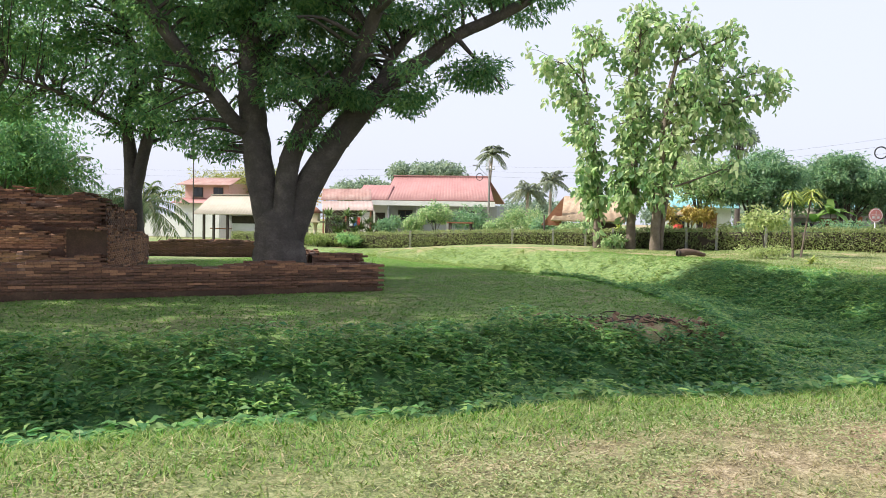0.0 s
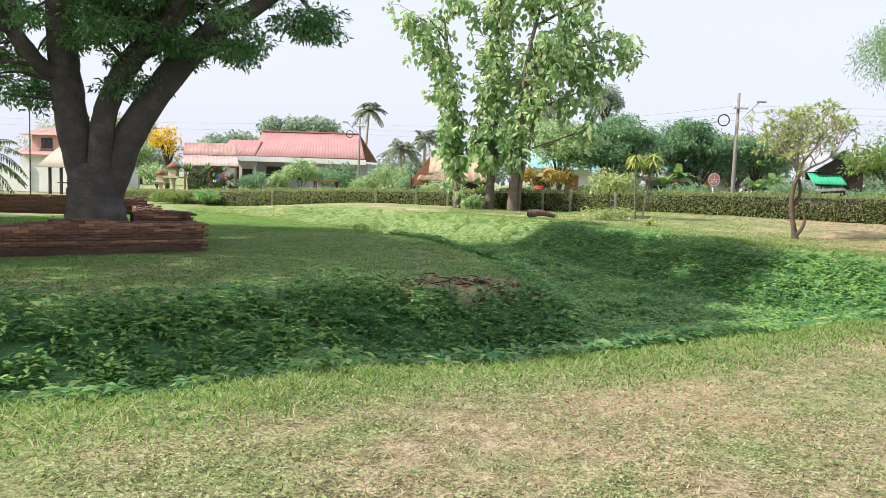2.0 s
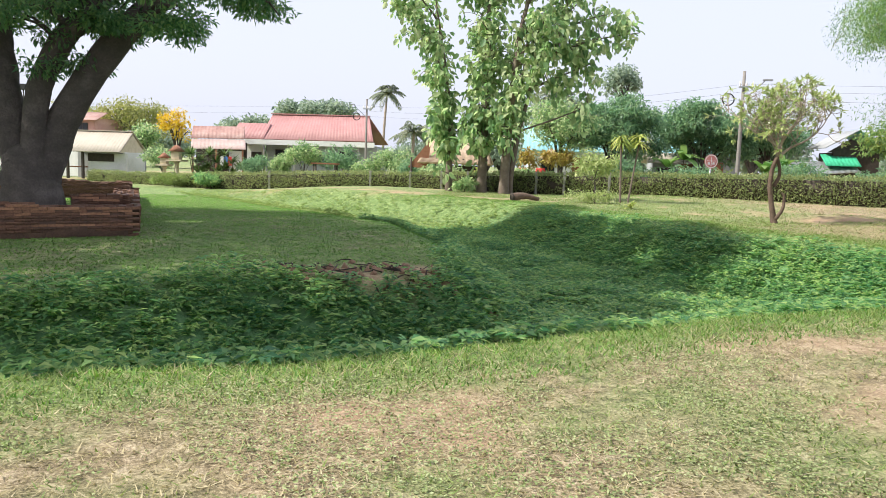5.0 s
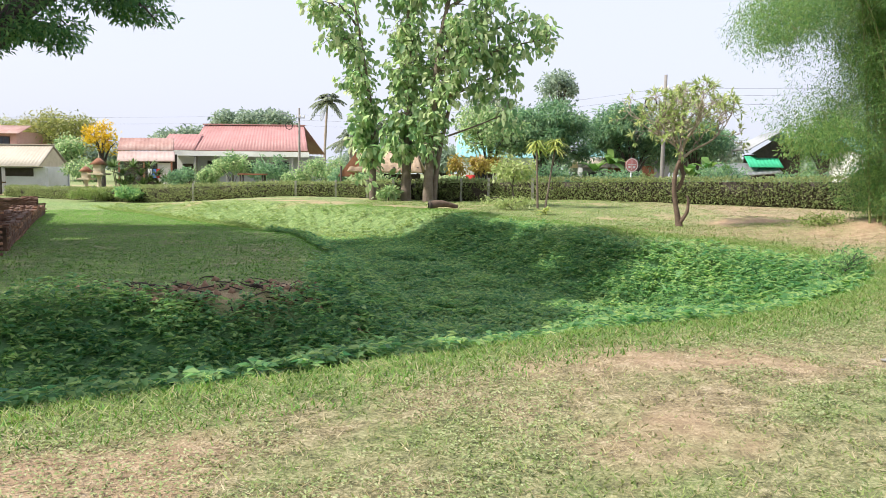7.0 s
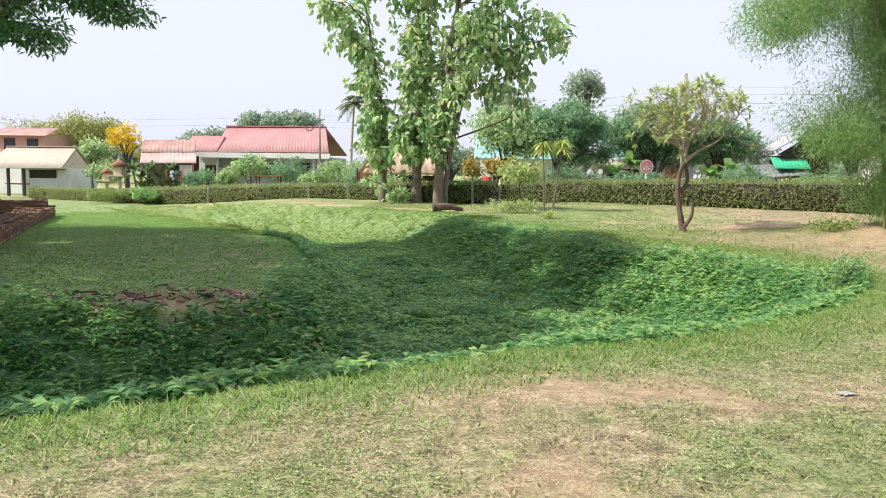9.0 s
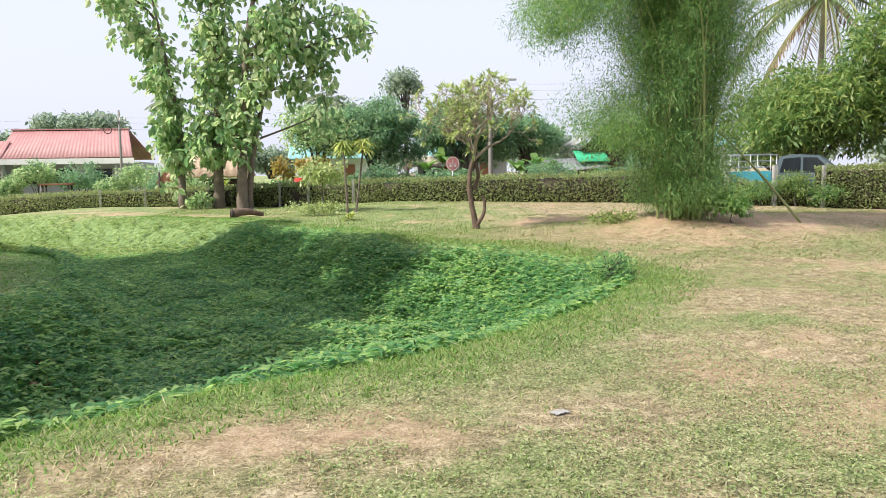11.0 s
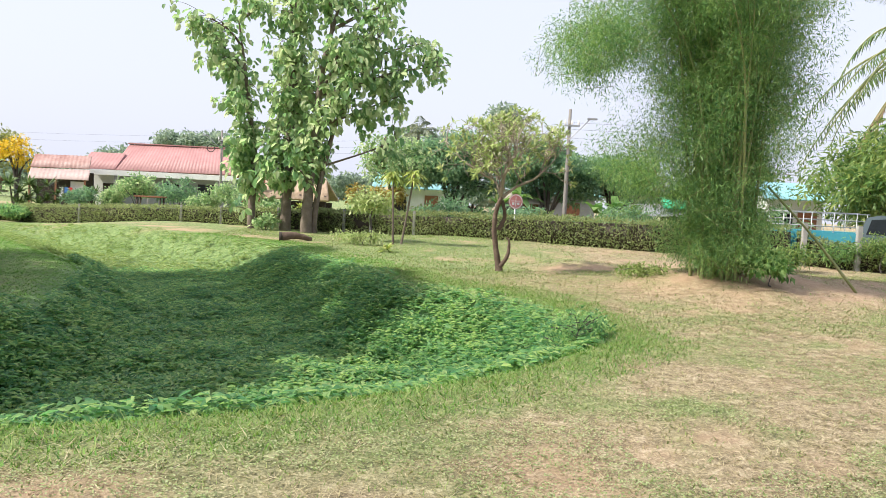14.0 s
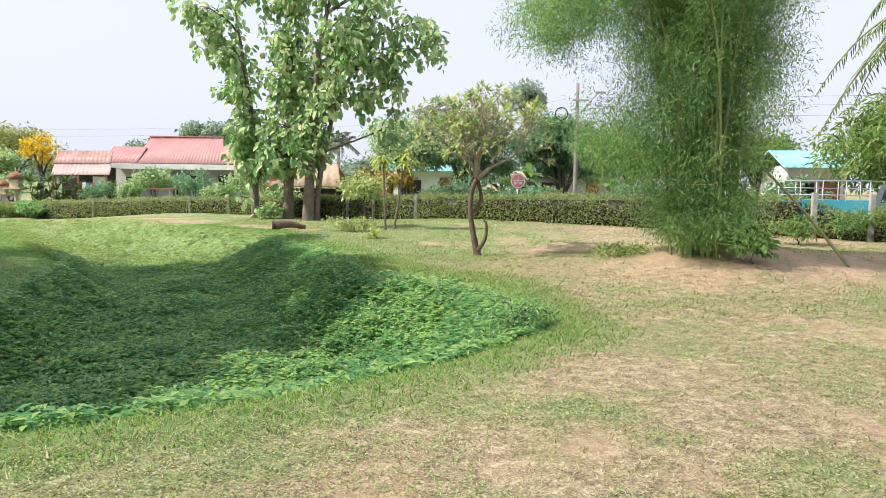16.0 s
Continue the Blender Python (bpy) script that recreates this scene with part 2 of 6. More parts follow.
def ground_material():
    m, n, l, p = nodes_of("grassy_ground")
    at = n.new("ShaderNodeAttribute")
    at.attribute_name = "cover"
    sep = n.new("ShaderNodeSeparateColor")
    l.new(at.outputs["Color"], sep.inputs[0])
    mid, grain = noise_node(n, l, 7, 6, 0.65), noise_node(n, l, 45, 5, 0.75)
    fine = n.new("ShaderNodeMath")
    fine.operation = "MULTIPLY_ADD"
    fine.inputs[1].default_value = 0.6
    half = n.new("ShaderNodeMath")
    half.operation = "MULTIPLY"
    half.inputs[1].default_value = 0.4
    l.new(mid.outputs[0], half.inputs[0])
    l.new(grain.outputs[0], fine.inputs[0])
    l.new(half.outputs[0], fine.inputs[2])

    def blend(fac, a, b):
        x = n.new("ShaderNodeMix")
        x.data_type = "RGBA"
        l.new(fac, x.inputs["Factor"])
        l.new(a, x.inputs["A"])
        l.new(b, x.inputs["B"])
        return x.outputs["Result"]

    def tone(stops, src):
        r = ramp_node(n, stops)
        l.new(src.outputs[0], r.inputs[0])
        return r.outputs[0]

    green = tone([(0.4, (0.05, 0.09, 0.025)), (0.5, (0.16, 0.24, 0.065)), (0.6, (0.34, 0.38, 0.16))], fine)
    dry = tone([(0.4, (0.11, 0.085, 0.045)), (0.5, (0.31, 0.24, 0.14)), (0.6, (0.58, 0.48, 0.33))], fine)
    bed = tone(three((0.07, 0.17, 0.08), (0.14, 0.28, 0.12), (0.23, 0.36, 0.16)), fine)
    bare = tone(three((0.24, 0.14, 0.085), (0.44, 0.3, 0.19), (0.62, 0.48, 0.34)), fine)
    c = blend(sep.outputs[0], green, dry)
    c = blend(sep.outputs[1], c, bed)
    c = blend(sep.outputs[2], c, bare)
    l.new(c, p.inputs["Base Color"])
    p.inputs["Roughness"].default_value = 0.95
    b1 = n.new("ShaderNodeBump")
    b1.inputs["Strength"].default_value, b1.inputs["Distance"].default_value = 0.9, 0.04
    l.new(fine.outputs[0], b1.inputs["Height"])
    l.new(b1.outputs[0], p.inputs["Normal"])
    return m


M["ground"] = ground_material()

# ---- geometry helpers ----
RNG = np.random.default_rng(7)


def np_mesh(name, v, q=None, t=None, smooth=False):
    me = bpy.data.meshes.new(name)
    v = np.asarray(v, dtype=np.float32).reshape(-1, 3)
    q = np.zeros((0, 4), np.int32) if q is None else np.asarray(q, np.int32).reshape(-1, 4)
    t = np.zeros((0, 3), np.int32) if t is None else np.asarray(t, np.int32).reshape(-1, 3)
    me.vertices.add(len(v))
    me.vertices.foreach_set("co", v.ravel())
    me.loops.add(q.size + t.size)
    me.loops.foreach_set("vertex_index", np.concatenate((q.ravel(), t.ravel())))
    me.polygons.add(len(q) + len(t))
    me.polygons.foreach_set("loop_start", np.concatenate((np.arange(len(q)) * 4, q.size + np.arange(len(t)) * 3)).astype(np.int32))
    if smooth:
        me.polygons.foreach_set("use_smooth", np.ones(len(q) + len(t), bool))
    me.update(calc_edges=True)
    me.validate()
    return me


def face_up(me, n=(0, 0, 1)):
    """Soft upward normals for blades too fine to shade singly."""
    me.calc_loop_triangles()
    k = len(me.vertices)
    a = np.random.default_rng(2).normal(size=(k, 3)) * 0.5 + np.array(n)
    me.normals_split_custom_set_from_vertices(unit(a).tolist())
    return me


class Buf:
    """Gathers pieces of one mesh."""

    def __init__(self):
        self.v, self.q, self.n = [], [], 0

    def add(self, v, q):
        v = np.asarray(v, float).reshape(-1, 3)
        self.v.append(v)
        self.q.append(np.asarray(q, int).reshape(-1, 4) + self.n)
        self.n += len(v)
        return self

    def mesh(self, name, smooth=False):
        return np_mesh(name, np.concatenate(self.v), np.concatenate(self.q), smooth=smooth)


def unit(a):
    return a / np.maximum(np.linalg.norm(a, axis=-1, keepdims=True), 1e-9)


def tube(pts, radii, sides=8, wobble=0.0):
    pts, radii = np.asarray(pts, float), np.asarray(radii, float)
    k = len(pts)
    tan = unit(np.gradient(pts, axis=0))
    ref = np.array([0.31, 0.95, 0.05]) if abs(tan[:, 2]).mean() > 0.5 else np.array([0.0, 0.0, 1.0])
    side = unit(np.cross(tan, ref))
    up = np.cross(side, tan)
    a = np.linspace(0, 2 * np.pi, sides, endpoint=False)
    r = radii[:, None] * (1 + wobble * RNG.uniform(-1, 1, (k, sides)))
    v = pts[:, None] + r[..., None] * (np.cos(a)[None, :, None] * side[:, None] + np.sin(a)[None, :, None] * up[:, None])
    v = np.concatenate((v.reshape(-1, 3), pts[-1:]))
    i, j = np.meshgrid(np.arange(k - 1), np.arange(sides), indexing="ij")
    j2 = (j + 1) % sides
    q = np.stack((i * sides + j, i * sides + j2, (i + 1) * sides + j2, (i + 1) * sides + j), -1).reshape(-1, 4)
    last = (k - 1) * sides
    cap = [[last + s, last + (s + 1) % sides, last + (s + 2) % sides, k * sides] for s in range(0, sides - 1, 2)]
    return v, np.concatenate((q, np.array(cap)))


def smooth_path(pts, n):
    """Catmull-Rom through the points, n steps a piece; works on any columns."""
    p = np.asarray(pts, float)
    e = np.concatenate((2 * p[:1] - p[1:2], p, 2 * p[-1:] - p[-2:-1]))
    out = []
    for i in range(len(p) - 1):
        a, b, c, d = e[i:i + 4]
        for t in np.linspace(0, 1, n, endpoint=False):
            out.append(0.5 * (2 * b + (c - a) * t + (2 * a - 5 * b + 4 * c - d) * t * t + (3 * b - a - 3 * c + d) * t ** 3))
    out.append(p[-1])
    return np.array(out)


def leaf_quads(c, d, nrm, length, width):
    """Folded lozenge leaves."""
    c, d = np.asarray(c, float), unit(np.asarray(d, float))
    s = unit(np.cross(d, nrm))
    nn = np.cross(s, d)
    length, width = np.broadcast_to(length, len(c))[:, None], np.broadcast_to(width, len(c))[:, None]
    mid = c + d * length * 0.45 + nn * width * 0.18
    v = np.stack((c, mid + s * width / 2, c + d * length - nn * length * 0.12, mid - s * width / 2), 1)
    q = np.arange(len(c) * 4).reshape(-1, 4)
    return v.reshape(-1, 3), q


def oval_leaves(c, d, nrm, length, width):
    """Broad oval leaves, two halves folded along the midrib, the tip hanging."""
    c, d = np.asarray(c, float), unit(np.asarray(d, float))
    s = unit(np.cross(d, nrm))
    nn = np.cross(s, d)
    length, width = np.broadcast_to(length, len(c))[:, None], np.broadcast_to(width, len(c))[:, None]
    up = nn * width * 0.16
    tip = c + d * length - nn * length * 0.18
    a, b = c + d * length * 0.22 + up, c + d * length * 0.66 + up * 0.6
    v = np.stack((c, a + s * width * 0.42, b + s * width * 0.46, tip, b - s * width * 0.46, a - s * width * 0.42), 1)
    i = np.arange(len(c))[:, None] * 6
    return v.reshape(-1, 3), np.concatenate((i + [0, 1, 2, 3], i + [0, 3, 4, 5]))


def scatter_leaves(buf, centres, spread, n, length, width, flat=0.6, droop=0.3, seed=1, shape=leaf_quads):
    """n leaves in a soft clump round every centre, pointing outwards and down."""
    rng = np.random.default_rng(seed)
    centres = np.asarray(centres, float).reshape(-1, 3)
    spread = np.broadcast_to(spread, len(centres))
    c = np.repeat(centres, n, 0)
    off = unit(rng.normal(size=(len(c), 3))) * rng.uniform(0.15, 1, (len(c), 1)) ** 0.6
    off[:, 2] *= flat
    pos = c + off * np.repeat(spread, n)[:, None]
    d = off + rng.normal(size=off.shape) * 0.7
    d[:, 2] -= droop
    nr = rng.normal(size=off.shape) * 0.6 + np.array([0, 0, 1.0])
    k = rng.uniform(0.6, 1.3, len(c))
    buf.add(*shape(pos, d, nr, length * k, width * k))
    return buf


def box(size, at=(0, 0, 0), bevel=0.0, turn=0.0):
    bm = bmesh.new()
    bmesh.ops.create_cube(bm, size=1)
    bmesh.ops.scale(bm, vec=size, verts=bm.verts)
    if bevel:
        bmesh.ops.bevel(bm, geom=bm.edges[:], offset=bevel, segments=2, affect="EDGES")
    bmesh.ops.transform(bm, matrix=pose(*at, 0, 0, turn), verts=bm.verts)
    me = bpy.data.meshes.new("box")
    bm.to_mesh(me)
    bm.free()
    return me


def thing(name, at, label, category, group="", kind="", turn=0.0):
    ob = new(name)
    ob.matrix_world = pose(*at, 0, 0, turn)
    return tagged(ob, label, category, group, kind)


def part(name, me, material, parent, label=""):
    me.name = name
    if not me.materials:
        me.materials.append(M[material])
    ob = new(name, me)
    ob.parent = parent
    return tagged(ob, label, kind="stuff" if name in ("twigwork", "leaves", "blossom", "foliage", "crown") else "")


def stuff(name, me, material, label, category, kind="stuff"):
    me.name = name
    me.materials.append(M[material])
    return tagged(new(name, me), label, category, "", kind)


def rod(a, b, r0, r1=None, sides=8):
    return np_mesh("rod", *tube([a, b], [r0, r1 or r0], sides), smooth=True)


def hash2(i, j, seed):
    h = (i.astype(np.int64) * 374761393 + j.astype(np.int64) * 668265263 + seed * 974711) & 0x7FFFFFFF
    h = ((h ^ (h >> 13)) * 1274126177) & 0x7FFFFFFF
    return ((h ^ (h >> 16)) & 0xFFFF) / 65535.0


def value_noise(x, y, seed=0):
    i, j = np.floor(x), np.floor(y)
    u, w = x - i, y - j
    u, w = u * u * (3 - 2 * u), w * w * (3 - 2 * w)
    a, b, c, d = hash2(i, j, seed), hash2(i + 1, j, seed), hash2(i, j + 1, seed), hash2(i + 1, j + 1, seed)
    return (a * (1 - u) + b * u) * (1 - w) + (c * (1 - u) + d * u) * w


def fbm(x, y, seed=0, octaves=4):
    s, a = 0, 0.5
    for k in range(octaves):
        s = s + a * value_noise(x * 2 ** k + 17 * k, y * 2 ** k - 11 * k, seed + k)
        a *= 0.5
    return s / (1 - 0.5 ** octaves)


def step(a, b, x):
    t = np.clip((x - a) / (b - a), 0, 1)
    return t * t * (3 - 2 * t)


# ---- the lie of the land: a dry moat round a low island ----
OUTER = np.array([(-60, -40), (-14, -5.5), (-4, 0.9), (-0.6, 3.1), (0.7, 4.0), (1.8, 4.6), (2.7, 5.4), (3.9, 5.9), (5.2, 6.7), (6.4, 7.5), (7.6, 8.4), (8.9, 9.0),
                  (10.4, 10.2), (11.9, 11.8), (12.9, 13.2), (12.7, 14.6), (12.1, 16.3), (11.2, 17.3), (10, 18.2), (9.2, 19.8), (8.2, 22), (6.8, 24), (6.2, 26), (4.6, 27.6),
                  (1.7, 30), (-3, 34), (-9, 40), (-14, 43.5), (-60, 62)])
ISLAND = np.array([(-60, -20), (-8, 2.6), (-3.8, 6.4), (-2.2, 7.6), (-0.2, 9.2), (1.4, 11.2), (2.7, 11.8), (3.9, 12.2), (4.1, 13.4), (3.8, 15.5), (3.1, 17.6), (1.7, 21.3),
                   (-2.2, 26.5), (-8, 34), (-14, 39.5), (-60, 56)])


def signed(poly, x, y):
    """Distance to the outline, positive inside."""
    best, inside = np.full(x.shape, 1e9), np.zeros(x.shape, bool)
    for (ax, ay), (bx, by) in zip(poly, np.roll(poly, -1, 0)):
        dx, dy = bx - ax, by - ay
        t = np.clip(((x - ax) * dx + (y - ay) * dy) / (dx * dx + dy * dy), 0, 1)
        best = np.minimum(best, np.hypot(x - ax - t * dx, y - ay - t * dy))
        with np.errstate(divide="ignore", invalid="ignore"):
            inside ^= ((ay > y) != (by > y)) & (x < (bx - ax) * (y - ay) / (by - ay if by != ay else 1e-9) + ax)
    return np.where(inside, best, -best)


def land(x, y):
    x, y = np.asarray(x, float), np.asarray(y, float)
    out, isl = signed(OUTER, x, y), signed(ISLAND, x, y)
    lawn = 0.18 * step(11, 20, y) - 0.68 * step(-1, -13, x) * step(26, 38, y)
    lawn = lawn + 0.36 * np.exp(-((x - 16.3) ** 2 + (y - 19.0) ** 2) / 4.5)
    lawn = lawn + 0.16 * np.exp(-(((x - 19.5) / 4.5) ** 2 + ((y - 20.5) / 2.0) ** 2))
    lawn = lawn + 0.2 * np.exp(-(((x - 13.9) / 1.3) ** 2 + ((y - 22.2) / 0.7) ** 2))
    lawn = lawn + 0.24 * step(22, 31, y) * step(5, 11, x)
    plateau = -0.22 - 0.25 * step(20, 34, y)
    bed = -1.15 + 0.4 * step(16, 27, y) + 0.12 * (fbm(x * 0.5, y * 0.5, 3) - 0.5)
    bank = lawn + (bed - lawn) * step(0, 2.3, out)
    shelf = plateau + (bed - plateau) * step(0, 1.7, -isl)
    z = np.where(out > 0, np.where(isl > 0, plateau, np.maximum(bank, shelf)), lawn)
    near = np.exp(-((x - 7) ** 2 + (y - 15) ** 2) / 900)
    return z + (0.10 * (fbm(x * 0.45, y * 0.45, 5) - 0.5) + 0.05 * (fbm(x * 2.2, y * 2.2, 9) - 0.5)) * near


def cover(x, y):
    """How dry, how overgrown, how bare the ground is."""
    out, isl = signed(OUTER, x, y), signed(ISLAND, x, y)
    dry = 0.26 + 0.74 * step(0.34, 0.66, 0.6 * fbm(x * 0.8, y * 0.8, 21) + 0.4 * fbm(x * 3.1, y * 3.1, 23) + 0.10 * step(10, 17, x))
    dry = dry * step(0.15, -1.0, out) * (1 - 0.8 * step(16.5, 21, y) * step(15, 11, x))
    over = step(0.1, 1.1, out) * step(0.3, -0.9, isl)
    bare = step(0.60, 0.70, fbm(x * 0.8, y * 0.8, 33)) * 0.55 * step(0, -0.8, out)
    bare = np.maximum(bare, np.exp(-(((x - 17) / 3.2) ** 2 + ((y - 18.3) / 1.5) ** 2)) * 1.1)
    bare = np.maximum(bare, 0.75 * np.exp(-(((x - 21) / 5) ** 2 + ((y - 20.0) / 1.6) ** 2)))
    for cx, cy, rx, ry in ((2.2, 11.85, 0.7, 0.4), (3.8, 12.5, 0.4, 0.5), (3.0, 11.7, 0.9, 0.28), (13.7, 21.4, 1.1, 0.5), (0.5, 31.6, 1.0, 0.35), (-4.5, 36.8, 1.8, 0.7), (-0.8, 33.6, 1.0, 0.5), (-7.5, 39.4, 1.4, 0.6)):
        bare = np.maximum(bare, (1.15 if cy < 24 else 1.4) * np.exp(-(((x - cx) / rx) ** 2 + ((y - cy) / ry) ** 2)))
    bare = np.clip(bare * (0.1 + 1.7 * fbm(x * 2.5, y * 2.5, 41)), 0, 1)
    dry = np.maximum(dry, 0.35 * step(0.5, 0.66, fbm(x * 0.9, y * 0.9, 55)) * (isl > 0.3))
    # the far arm is grass and creepers rather than bushy plants
    over = over * (1 - 0.85 * step(23.5, 27, y))
    return dry, over * (1 - bare), bare


def axis_points(a, b, h, far):
    c = list(np.arange(a, b + h / 2, h))
    s = h
    lo, hi = c[0], c[-1]
    while hi < far:
        s *= 1.22
        lo, hi = lo - s, hi + s
        c = [lo] + c + [hi]
    return np.array(c)


def build_ground():
    gx, gy = axis_points(-14, 26, 0.2, 2500), axis_points(-3, 44, 0.2, 2500)
    x, y = np.meshgrid(gx, gy, indexing="ij")
    v = np.stack((x, y, land(x, y)), -1).reshape(-1, 3)
    a, b = len(gx), len(gy)
    i, j = np.meshgrid(np.arange(a - 1), np.arange(b - 1), indexing="ij")
    q = np.stack((i * b + j, (i + 1) * b + j, (i + 1) * b + j + 1, i * b + j + 1), -1)
    me = np_mesh("ground", v, q, smooth=True)
    dry, over, bare = cover(v[:, 0], v[:, 1])
    col = me.color_attributes.new("cover", "FLOAT_COLOR", "POINT")
    col.data.foreach_set("color", np.stack((dry, over, bare, np.ones_like(dry)), -1).astype(np.float32).ravel())
    me.materials.append(M["ground"])
    tagged(new("ground", me), "dry grass lawn with a shallow overgrown moat", "ground", "", "structure")


build_ground()


def z_at(x, y):
    return float(land(np.array([x]), np.array([y]))[0])


# ---- trees ----
def limb_mesh(pts, n=5, sides=9, wobble=0.05):
    p = smooth_path(pts, n)
    return np_mesh("limb", *tube(p[:, :3], np.maximum(p[:, 3], 0.006), sides, wobble), smooth=True), p


def twigs_to(buf, spine, centres, r0=0.05, seed=3, rise=0.25, sides=5):
    """A bent twig from the nearest lower point of the limbs to every clump."""
    rng = np.random.default_rng(seed)
    for c in np.asarray(centres, float):
        d = np.linalg.norm(spine[:, :3] - c, axis=1) + np.maximum(0, spine[:, 2] - c[2]) * 1.5
        s = spine[np.argmin(d)]
        a, ln = s[:3], np.linalg.norm(c - s[:3])
        m = a + (c - a) * 0.5 + np.array([0, 0, rise * ln * 0.5]) + rng.normal(size=3) * 0.08 * ln
        p = smooth_path(np.array([a, m, c]), 3)
        buf.add(*tube(p, np.linspace(min(s[3] * 0.6, r0 + 0.012 * ln), 0.008, len(p)), sides))


# plan of the unseen upper crown, shaped by the shade it must cast
CROWN_SHADE_PLAN = np.array([(-2.0, 7.25), (-1.9, 10.6), (-1.3, 12.6), (-0.6, 13.8), (0.6, 14.2), (1.85, 15.1), (0.8, 17.0), (-0.6, 18.2), (-1.7, 20.3), (-1.2, 22.2), (-2.0, 23.7), (-3.4, 23.1), (-5.5, 22.4), (-7.0, 21.2), (-10.6, 21.9), (-16.65, 18.85), (-18.15, 12.25), (-15.65, 6.25), (-11.65, 2.25), (-8.95, 1.5), (-6.7, 2.6), (-4.7, 3.9), (-2.8, 5.1)])


def rain_tree():
    base = np.array([-4.75, 16.1, 0.0])
    k, px, py = 0.0131, 497, 465
    right, deep = np.array([0.979, 0.205, 0]), np.array([-0.205, 0.979, 0])

    def at(x, y, d):
        return (x - px) * k * right + d * deep + np.array([0, 0, (py - y) * k])

    def run(rows):
        return [(*at(x, y, d * 0.85), r * 0.85) for x, y, d, r in rows]

    t = thing("rain_tree", (base[0], base[1], 0.4), "huge old tree with dark forked trunk and spreading crown", "tree")
    trunk = run([(497, 525, 0, 1.0), (497, 492, 0, 0.82), (497, 468, 0, 0.72), (495, 440, 0, 0.64), (494, 415, 0, 0.60), (494, 395, 0, 0.54), (493, 382, 0, 0.40), (492, 376, 0, 0.15)])
    rows = {
        "a": [(484, 455, 0.03, 0.40), (480, 410, 0.05, 0.40), (464, 330, 0, 0.40), (452, 260, 0.1, 0.37), (443, 200, 0.2, 0.35), (436, 110, 0.3, 0.30), (446, 30, 0.3, 0.25), (470, -80, 0.5, 0.2), (500, -220, 0.9, 0.12), (540, -330, 1.4, 0.05)],
        "b": [(446, 240, 0.0, 0.2), (420, 232, -0.2, 0.2), (378, 172, -0.5, 0.18), (318, 92, -0.9, 0.17), (268, 16, -1.3, 0.15), (210, -70, -2.0, 0.12), (120, -180, -3.0, 0.07), (0, -260, -4, 0.03)],
        "c": [(500, 440, -0.2, 0.32), (506, 388, -0.2, 0.30), (512, 320, -0.2, 0.29), (522, 280, -0.2, 0.28), (560, 212, -0.3, 0.27), (606, 176, -0.4, 0.25), (640, 120, -0.9, 0.2), (690, 20, -1.8, 0.15), (760, -100, -3.2, 0.1), (860, -220, -5, 0.04)],
        "d": [(508, 455, 0.05, 0.40), (522, 402, 0.1, 0.40), (548, 335, 0.1, 0.39), (592, 262, 0.1, 0.36), (636, 204, 0.1, 0.34), (690, 152, 0.1, 0.28), (752, 112, 0.1, 0.2), (800, 72, 0.1, 0.17), (868, 40, 0.1, 0.16), (940, -4, 0.1, 0.13), (1010, -90, 0.3, 0.10), (1090, -190, 0.9, 0.04)],
        "e": [(440, 140, 0.3, 0.22), (476, 70, 0.9, 0.2), (516, 0, 1.6, 0.18), (560, -120, 2.8, 0.14), (640, -230, 5.5, 0.08), (700, -290, 8, 0.03)],
        "f": [(660, 178, 0.1, 0.15), (690, 100, 0.6, 0.13), (735, 42, 1.0, 0.10), (790, 6, 1.5, 0.08), (860, -90, 2.5, 0.05), (930, -200, 4.5, 0.03)],
        "g": [(436, 120, 0.2, 0.18), (400, 40, 1.2, 0.16), (330, -60, 2.8, 0.12), (220, -180, 5, 0.06), (140, -250, 7.5, 0.03)],
        "h": [(452, 20, 0.3, 0.16), (470, -60, -1.5, 0.14), (480, -160, -4, 0.09), (470, -230, -7.5, 0.04)],
        "i": [(800, 74, 0.1, 0.08), (830, 110, -0.1, 0.05), (862, 140, -0.2, 0.03), (884, 166, -0.2, 0.012)],
    }
    me, sp = limb_mesh(trunk, 6, 18, 0.05)
    part("trunk", me, "bark", t)
    spine = [sp]
    for r in rows.values():
        me, sp = limb_mesh(run(r), 5, 11, 0.05)
        part("limb", me, "bark", t)
        spine.append(sp)
    spine = np.concatenate(spine)
    rng = np.random.default_rng(11)
    # low clumps that hang in front of and below the limbs
    low = []
    for x, y, w, h, n in ((600, 110, 90, 60, 26), (400, 40, 130, 60, 34), (560, 30, 130, 60, 40), (690, 40, 70, 40, 12), (722, 165, 34, 30, 9), (830, 142, 44, 22, 10), (760, 60, 60, 35, 6),
                          (880, 12, 60, 18, 8), (320, 150, 60, 60, 12), (388, 262, 22, 38, 6), (640, 190, 30, 26, 6), (560, 250, 26, 22, 4), (300, 60, 70, 70, 18), (470, 150, 60, 60, 14), (540, 160, 60, 50, 14),
                          (700, 205, 26, 18, 3), (330, 225, 60, 22, 6), (600, 200, 40, 20, 4), (940, 10, 20, 10, 2)):
        for _ in range(n):
            low.append(at(x + rng.normal() * w * 0.5, y + rng.normal() * h * 0.5, rng.normal() * 1.1))
    low = np.array(low)
    # the wide umbrella above, out of view: clumps laid to shade the moat
    top = []
    while len(top) < 760:
        x, y = rng.uniform(-19, 3), rng.uniform(-1, 27)
        edge = float(signed(CROWN_SHADE_PLAN, np.array([x]), np.array([y]))[0])
